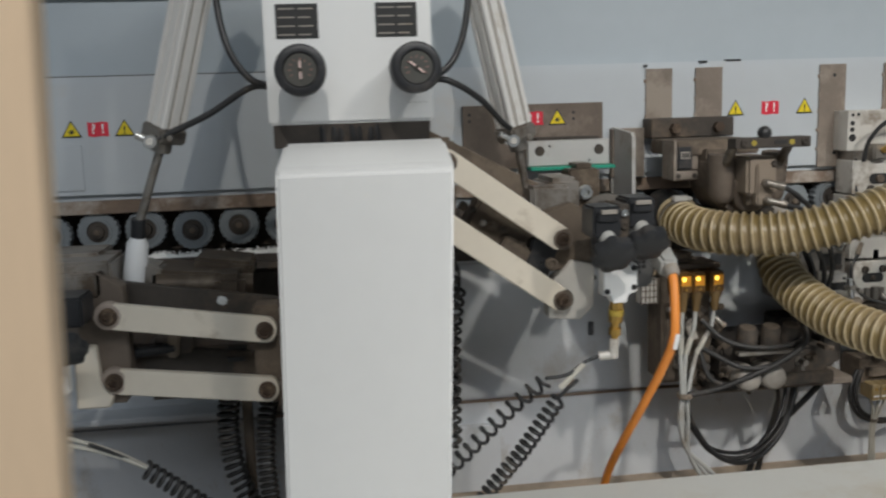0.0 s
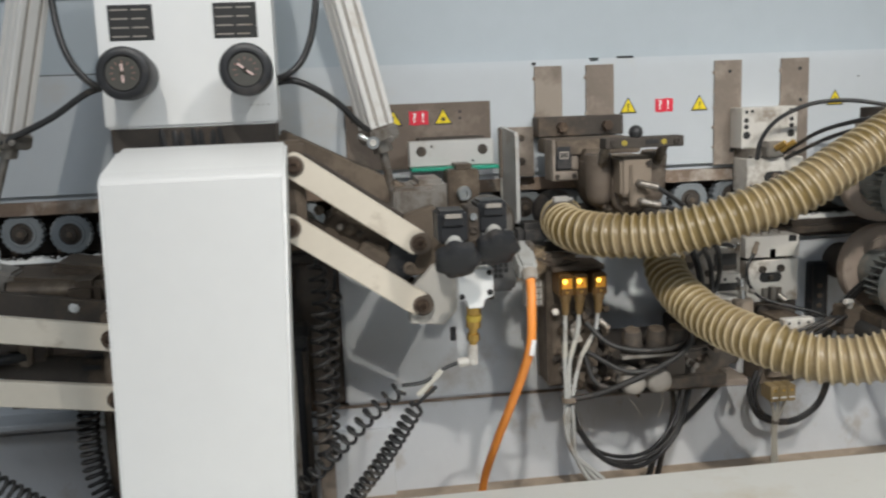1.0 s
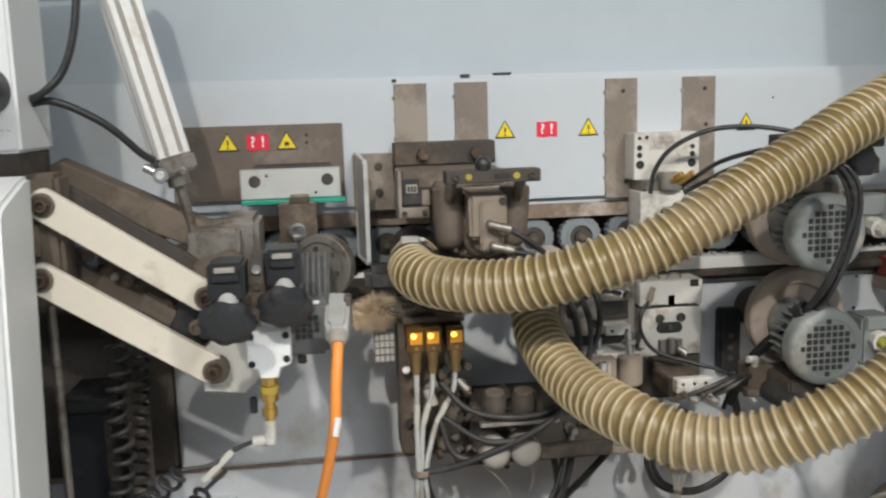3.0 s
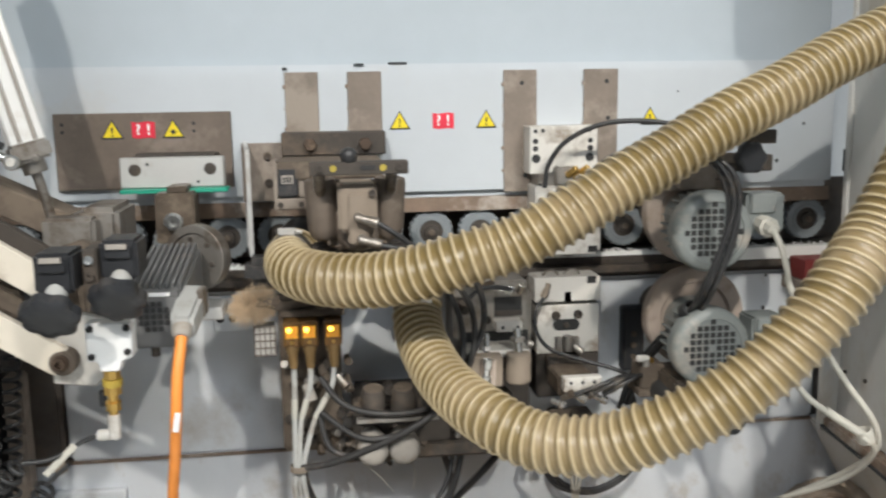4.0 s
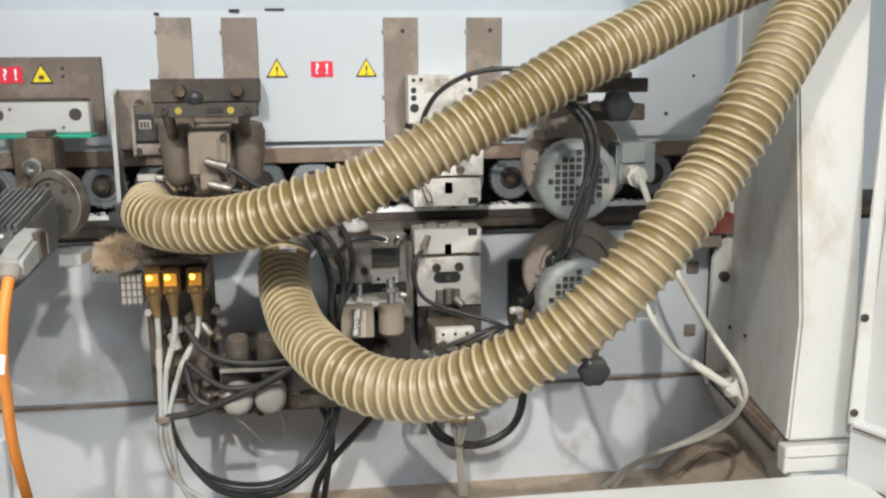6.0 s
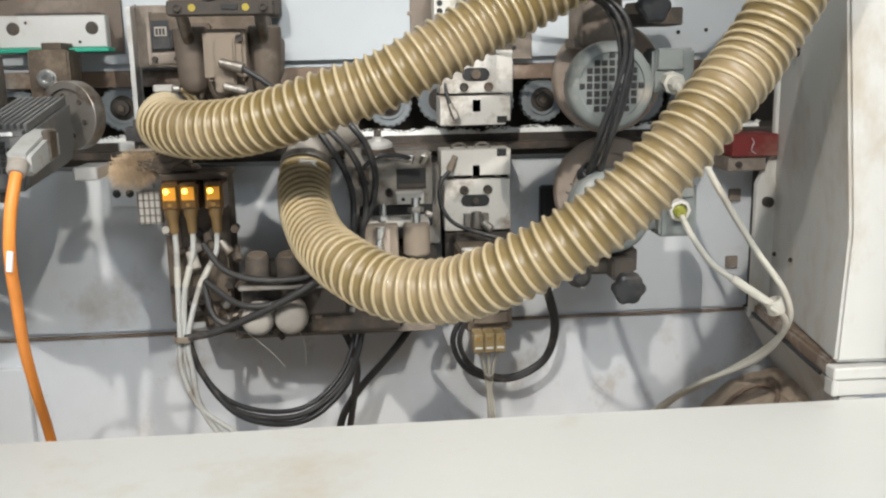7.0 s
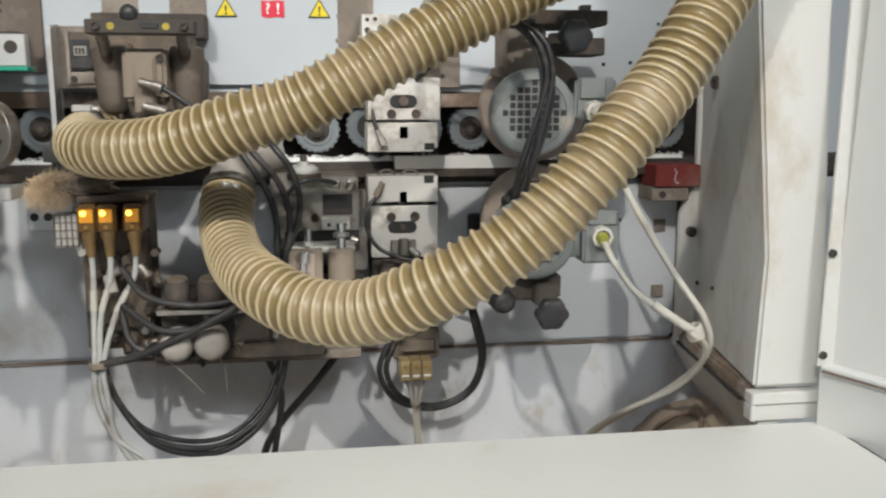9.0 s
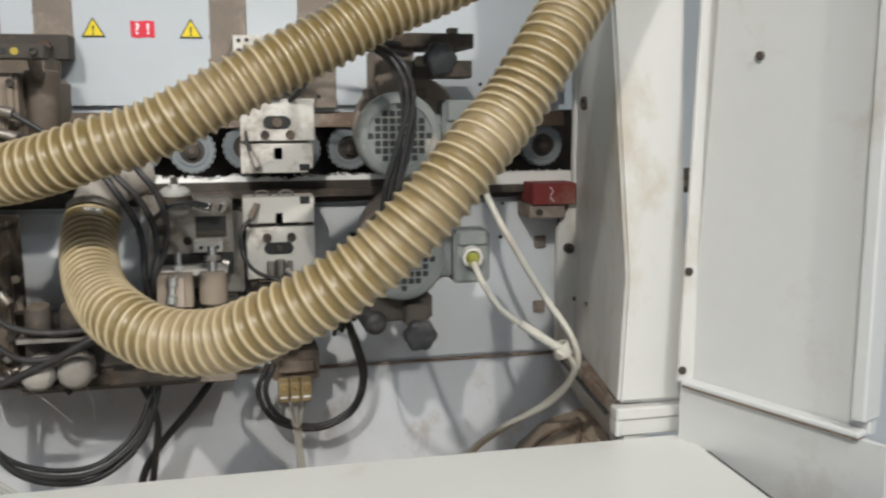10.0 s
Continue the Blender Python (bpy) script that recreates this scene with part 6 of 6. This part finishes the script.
part("side_cylinder", lathe((1.768, 1.60, 0.748), (1.772, 1.515, 0.744), [(0, 0.019), (0.07, 0.019), (0.08, 0.016), (0.085, 0.009)], 20), "blackdust", mot2)
part("star_knob", star_knob((1.829, 1.478, 0.741), (0.05, -0.95, -0.2), 0.025, 0.024, 6), "black", mot2, "black star knob")
part("knob_stem", cyl((1.831, 1.52, 0.752), (1.829, 1.478, 0.741), 0.008, 12), "dark", mot2)
bb = thing("switch_box", (1.784, 1.80, 0.724), "narrow black switch box beside the motor", "switch")
part("case", box(1.763, 1.805, 1.785, 1.809, 0.724, 0.848, 0.003), "black", bb)
part("face_frame", join(box(1.766, 1.770, 1.7825, 1.7855, 0.730, 0.842, 0.0005), box(1.799, 1.802, 1.7825, 1.7855, 0.730, 0.842, 0.0005)), "blackdust", bb)
for k in range(3):
    part("button", cyl((1.784, 1.786, 0.752 + 0.022 * k), (1.784, 1.781, 0.752 + 0.022 * k), 0.0055, 12), "cast", bb)
sv = thing("small_valve", (1.755, 1.62, 0.75), "small dust-brown solenoid valve", "valve")
part("body", join(box(1.735, 1.778, 1.605, 1.655, 0.748, 0.790, 0.003), box(1.730, 1.783, 1.60, 1.66, 0.736, 0.750, 0.002)), "cast", sv)
part("nut", join(hex_head((1.757, 1.627, 0.790), 0.008, 0.006, (0, 0, 1))), "brass", sv)
part("elbow", join(cyl((1.745, 1.61, 0.79), (1.742, 1.60, 0.806), 0.006, 10), cyl((1.742, 1.60, 0.804), (1.725, 1.595, 0.806), 0.006, 10)), "satin", sv)

BUNCH = [(1.735, 1.52, 1.165), (1.765, 1.455, 1.156), (1.797, 1.436, 1.126), (1.812, 1.436, 1.080), (1.804, 1.440, 1.025), (1.788, 1.458, 0.960), (1.785, 1.525, 0.898), (1.770, 1.620, 0.825), (1.745, 1.655, 0.765), (1.73, 1.67, 0.70)]
for k in range(4):
    black_hose([Vector(p) + Vector((0.012 * (k % 2) - 0.004 + 0.004 * math.sin(i + k), 0.008 * (k // 2), 0.004 * math.cos(1.3 * i + 2 * k) - 0.005 * (k // 2))) for i, p in enumerate(BUNCH)], 0.0040, "black cable of a bundle draped over the motors", "cable", "black_cable", "draped motor cables")
solid("cable_tie", ring((1.781, 1.535, 0.895), (1.787, 1.52, 0.905), 0.0165, 0.014, 16), "black", "black cable tie round the motor cables", "cable tie")
ARC = [(1.592, 1.705, 1.085), (1.598, 1.70, 1.125), (1.625, 1.685, 1.165), (1.68, 1.66, 1.193), (1.75, 1.64, 1.197), (1.82, 1.62, 1.185)]
black_hose(ARC, 0.0044, "black air hose arching over the trimming unit", "cable", "air_hose")
black_hose([(1.660, 1.725, 1.095), (1.674, 1.700, 1.112), (1.690, 1.64, 1.140), (1.712, 1.56, 1.160), (1.76, 1.53, 1.168), (1.82, 1.56, 1.165)], 0.0042, "black air hose rising from an elbow of the trimming unit", "cable", "air_hose")
black_hose([(1.662, 1.722, 1.083), (1.678, 1.695, 1.098), (1.698, 1.63, 1.126), (1.722, 1.56, 1.146), (1.77, 1.535, 1.156), (1.83, 1.565, 1.150)], 0.0042, "black air hose rising from an elbow of the trimming unit", "cable", "air_hose")
black_hose([(1.418, 1.620, 0.996), (1.434, 1.600, 0.975), (1.455, 1.600, 0.946), (1.467, 1.600, 0.901), (1.461, 1.600, 0.856), (1.440, 1.610, 0.809), (1.428, 1.640, 0.773)], 0.0052, "black cable hanging behind the upper hose", "cable", "black_cable", "draped motor cables")

# ---- pale cables at the column ----
pale = thing("pale_cables", (2.05, 1.45, 0.7), "cream-white motor cables hanging beside the column", "cable")
part("cable", wire([(1.908, 1.507, 1.029), (1.913, 1.49, 1.005), (1.930, 1.50, 0.965), (1.946, 1.518, 0.935), (1.975, 1.50, 0.873), (2.020, 1.472, 0.791), (2.060, 1.452, 0.728), (2.077, 1.468, 0.673), (2.068, 1.54, 0.603), (2.015, 1.62, 0.528), (1.985, 1.70, 0.465), (1.96, 1.74, 0.405)], 0.0050, 10), "whitecable", pale, smooth=60)
part("cable", wire([(1.924, 1.515, 0.834), (1.930, 1.485, 0.808), (1.952, 1.462, 0.772), (1.987, 1.450, 0.745), (2.040, 1.446, 0.710), (2.070, 1.462, 0.670), (2.060, 1.53, 0.597), (2.00, 1.62, 0.525), (1.97, 1.70, 0.46), (1.94, 1.74, 0.405)], 0.0048, 10), "whitecable", pale, smooth=60)
part("sleeve", cyl((1.978, 1.4525, 0.752), (2.045, 1.4455, 0.706), 0.0068, 14), "whitecable", pale, "white cable sleeve")
part("tie_wrap", join(ring((2.040, 1.446, 0.718), (2.048, 1.446, 0.698), 0.0130, 0.0105, 18), box(2.030, 2.044, 1.431, 1.435, 0.703, 0.709, 0.0015, (0, 35, 0))), "whitecable", pale, "wrapped cream cable tie")
heap = bmesh.new()
bmesh.ops.create_grid(heap, x_segments=60, y_segments=60, size=1)
for v in heap.verts:
    d = max(0.0, 1 - (v.co.x ** 2 + v.co.y ** 2))
    v.co = Vector((2.195 + 0.145 * v.co.x, 1.66 + 0.26 * v.co.y, 0.392 + 0.105 * d ** 0.8 + 0.02 * d * noise.noise(v.co * 4) + 0.008 * d * noise.noise(v.co * 13)))
solid("dust_heap", heap, "dusty", "brown heap of sawdust against the machine wall", "dust heap")
black_hose([(2.065, 1.64, 0.415), (2.09, 1.60, 0.450), (2.125, 1.60, 0.480), (2.150, 1.64, 0.499), (2.135, 1.69, 0.490), (2.10, 1.70, 0.466), (2.07, 1.70, 0.432)], 0.0042, "dust-covered cable curled on the sawdust heap", "rust", "dusty_cable", "")
gusset = thing("base_gusset", (2.14, 1.6, 0.40), "grey base sill slanting back from the column, dirty on top", "base")
part("sheet", loft([[(2.146, 1.40, 0.402), (2.19, 1.40, 0.402), (2.31, 1.805, 0.402), (2.268, 1.805, 0.402)], [(2.119, 1.40, 0.604), (2.16, 1.40, 0.604), (2.20, 1.805, 0.604), (2.153, 1.805, 0.604)]]), "column", gusset)
part("top_ledge", loft([[(2.1145, 1.416, 0.6045), (2.165, 1.416, 0.6045), (2.205, 1.737, 0.6045), (2.145, 1.737, 0.6045)], [(2.1150, 1.416, 0.6315), (2.165, 1.416, 0.6315), (2.205, 1.737, 0.6315), (2.146, 1.737, 0.6315)]]), "rust", gusset, "brown dirt-caked ledge")
part("black_seal", wire([(2.112, 1.43, 0.607), (2.124, 1.54, 0.608), (2.136, 1.65, 0.609), (2.1435, 1.735, 0.611)], 0.0032, 8), "cable", gusset, "black rubber seal line", smooth=60)
rb = thing("red_block", (2.125, 1.75, 0.88), "dull red guide block at the end of the rail", "block")
part("red_face", box(2.086, 2.168, 1.722, 1.795, 0.897, 0.936, 0.002), "redbox", rb)
part("grey_foot", box(2.082, 2.15, 1.728, 1.80, 0.872, 0.8965, 0.002), "brown", rb)
part("foot_bolt", hex_head((2.10, 1.728, 0.884), 0.006, 0.005), "dark", rb)
part("lint_thread", wire([(2.118, 1.7205, 0.93), (2.124, 1.7200, 0.92), (2.117, 1.7205, 0.912), (2.126, 1.72, 0.903)], 0.0007, 4), "inkwhite", rb)
wt = thing("wall_tabs", (2.1, 1.8, 0.7), "small notches and holes in the lower panel beside the flange", "marks")
for x, z, r in ((2.055, 0.905 - 0.012, 0.003), (2.052, 0.829, 0.004), (1.705, 0.80, 0.003)):
    part("hole", cyl((x, 1.8105, z), (x, 1.8092, z), r, 12, 0), "ink", wt)
for z in (0.818, 0.692):
    part("tab", box(2.118, 2.140, 1.803, 1.8098, z - 0.011, z + 0.011, 0.001), "brown", wt)

# ---- second valve with hanging loop ----
v2 = thing("valve_group", (1.655, 1.72, 0.55), "small dusty valve block with three unlit amber connectors", "valve")
part("body", join(box(1.618, 1.70, 1.725, 1.80, 0.603, 0.655, 0.003), box(1.63, 1.69, 1.71, 1.76, 0.62, 0.64, 0.002), cyl((1.655, 1.73, 0.65), (1.655, 1.72, 0.672), 0.010, 12)), "cast", v2)
for k in range(3):
    x = 1.6365 + 0.019 * k
    con = part("connector", box(x - 0.0088, x + 0.0088, 1.692, 1.74, 0.573, 0.608, 0.002), "amberpale", v2, "dull amber connector")
    part("light_bar", box(x - 0.0062, x + 0.0062, 1.6905, 1.6922, 0.581, 0.5845, 0.0004), "inkwhite", con)
    part("connector_screw", hex_head((x, 1.692, 0.598), 0.0028, 0.002), "brass", con)
    part("lead", wire([(x, 1.715, 0.574), (x * 0.5 + 0.83, 1.72, 0.545), (1.66 + 0.004 * (k - 1), 1.735, 0.495), (1.668 + 0.006 * (k - 1), 1.745, 0.405)], 0.003, 8), "whitecable", v2, smooth=60)
part("twist_tie", ring((1.6585, 1.729, 0.522), (1.6590, 1.731, 0.514), 0.009, 0.007, 12), "steel", v2)
for k in range(2):
    black_hose([(1.612 + 0.01 * k, 1.725, 0.635), (1.594 + 0.012 * k, 1.722, 0.585), (1.624 + 0.008 * k, 1.73, 0.528 + 0.006 * k), (1.696, 1.74, 0.506 + 0.005 * k), (1.760 - 0.003 * k, 1.742, 0.535 + 0.004 * k), (1.781 - 0.006 * k, 1.732, 0.60), (1.762 - 0.006 * k, 1.70, 0.675), (1.74, 1.68, 0.73)], 0.0050, "black cable hanging in a loop round the small valve", "cable", "black_cable", "looped black cables")
solid("grey_plate", box(0.60, 0.838, 1.795, 1.8135, 0.40, 0.548, 0.002), "lower", "grey sheet plate low on the machine base", "plate")

# ---- white shavings on the rail ----
rnd = random.Random(11)
verts, faces = [], []
for k in range(3500):
    x = rnd.uniform(LEFT, 2.17)
    h = max(0.0, 0.013 + 0.008 * noise.noise(Vector((x * 22, 0, 0))) + 0.005 * noise.noise(Vector((x * 75, 3, 0))))
    y, z = rnd.uniform(1.8015, 1.826), 0.9435 + rnd.uniform(0, h) * 0.8
    s = rnd.uniform(0.0012, 0.0034)
    base = len(verts)
    for dx, dy, dz in ((1, 0, 0), (-0.5, 0.8, 0), (-0.5, -0.8, 0), (0, 0, 1)):
        verts.append((x + s * dx * rnd.uniform(0.5, 1.5), y + s * dy * rnd.uniform(0.5, 1.5), z + s * dz * rnd.uniform(0.3, 1.2)))
    faces += [(base, base + 1, base + 3), (base + 1, base + 2, base + 3), (base + 2, base, base + 3), (base, base + 2, base + 1)]
xs = [LEFT + 0.0022 * k for k in range(int((2.17 - LEFT) / 0.0022))]
for x in xs:
    h = max(0.0008, 0.0075 + 0.007 * noise.noise(Vector((x * 22, 0, 0))) + 0.0045 * noise.noise(Vector((x * 75, 3, 0))) + 0.003 * noise.noise(Vector((x * 260, 7, 0))))
    verts += [(x, 1.8025 + 0.002 * noise.noise(Vector((x * 120, 1, 1))), 0.9436), (x, 1.807, 0.9436 + h), (x, 1.820, 0.9436 + 0.6 * h)]
first = len(verts) - 3 * len(xs)
for k in range(len(xs) - 1):
    a = first + 3 * k
    faces += [(a, a + 3, a + 4, a + 1), (a + 1, a + 4, a + 5, a + 2)]
me = bpy.data.meshes.new("white_shavings")
me.from_pydata(verts, [], faces)
me.materials.append(M["chips"])
tagged(new("white_shavings", me), "white plastic shavings lying in a ragged line on the rail", "shavings", kind="stuff")


# ---- boards on the feed ----
def board(name, start):
    return tagged(part(name, box(start, start + 0.255, 1.7785, 1.7992, 0.9307, 0.9535, 0.0008), "edge", None, ""),
                  "narrow white board travelling along the feed rail", "board", "boards on the feed")


board_a = board("white_board", 0.765)
board_b = board("white_board", -1.025)


def motions():
    for ob in (board_a, board_b):
        walk(ob, [(t, pose(0.295 * t, 0, 0)) for t in (0, 2.5, 5, 7.5, 10)])


motions()
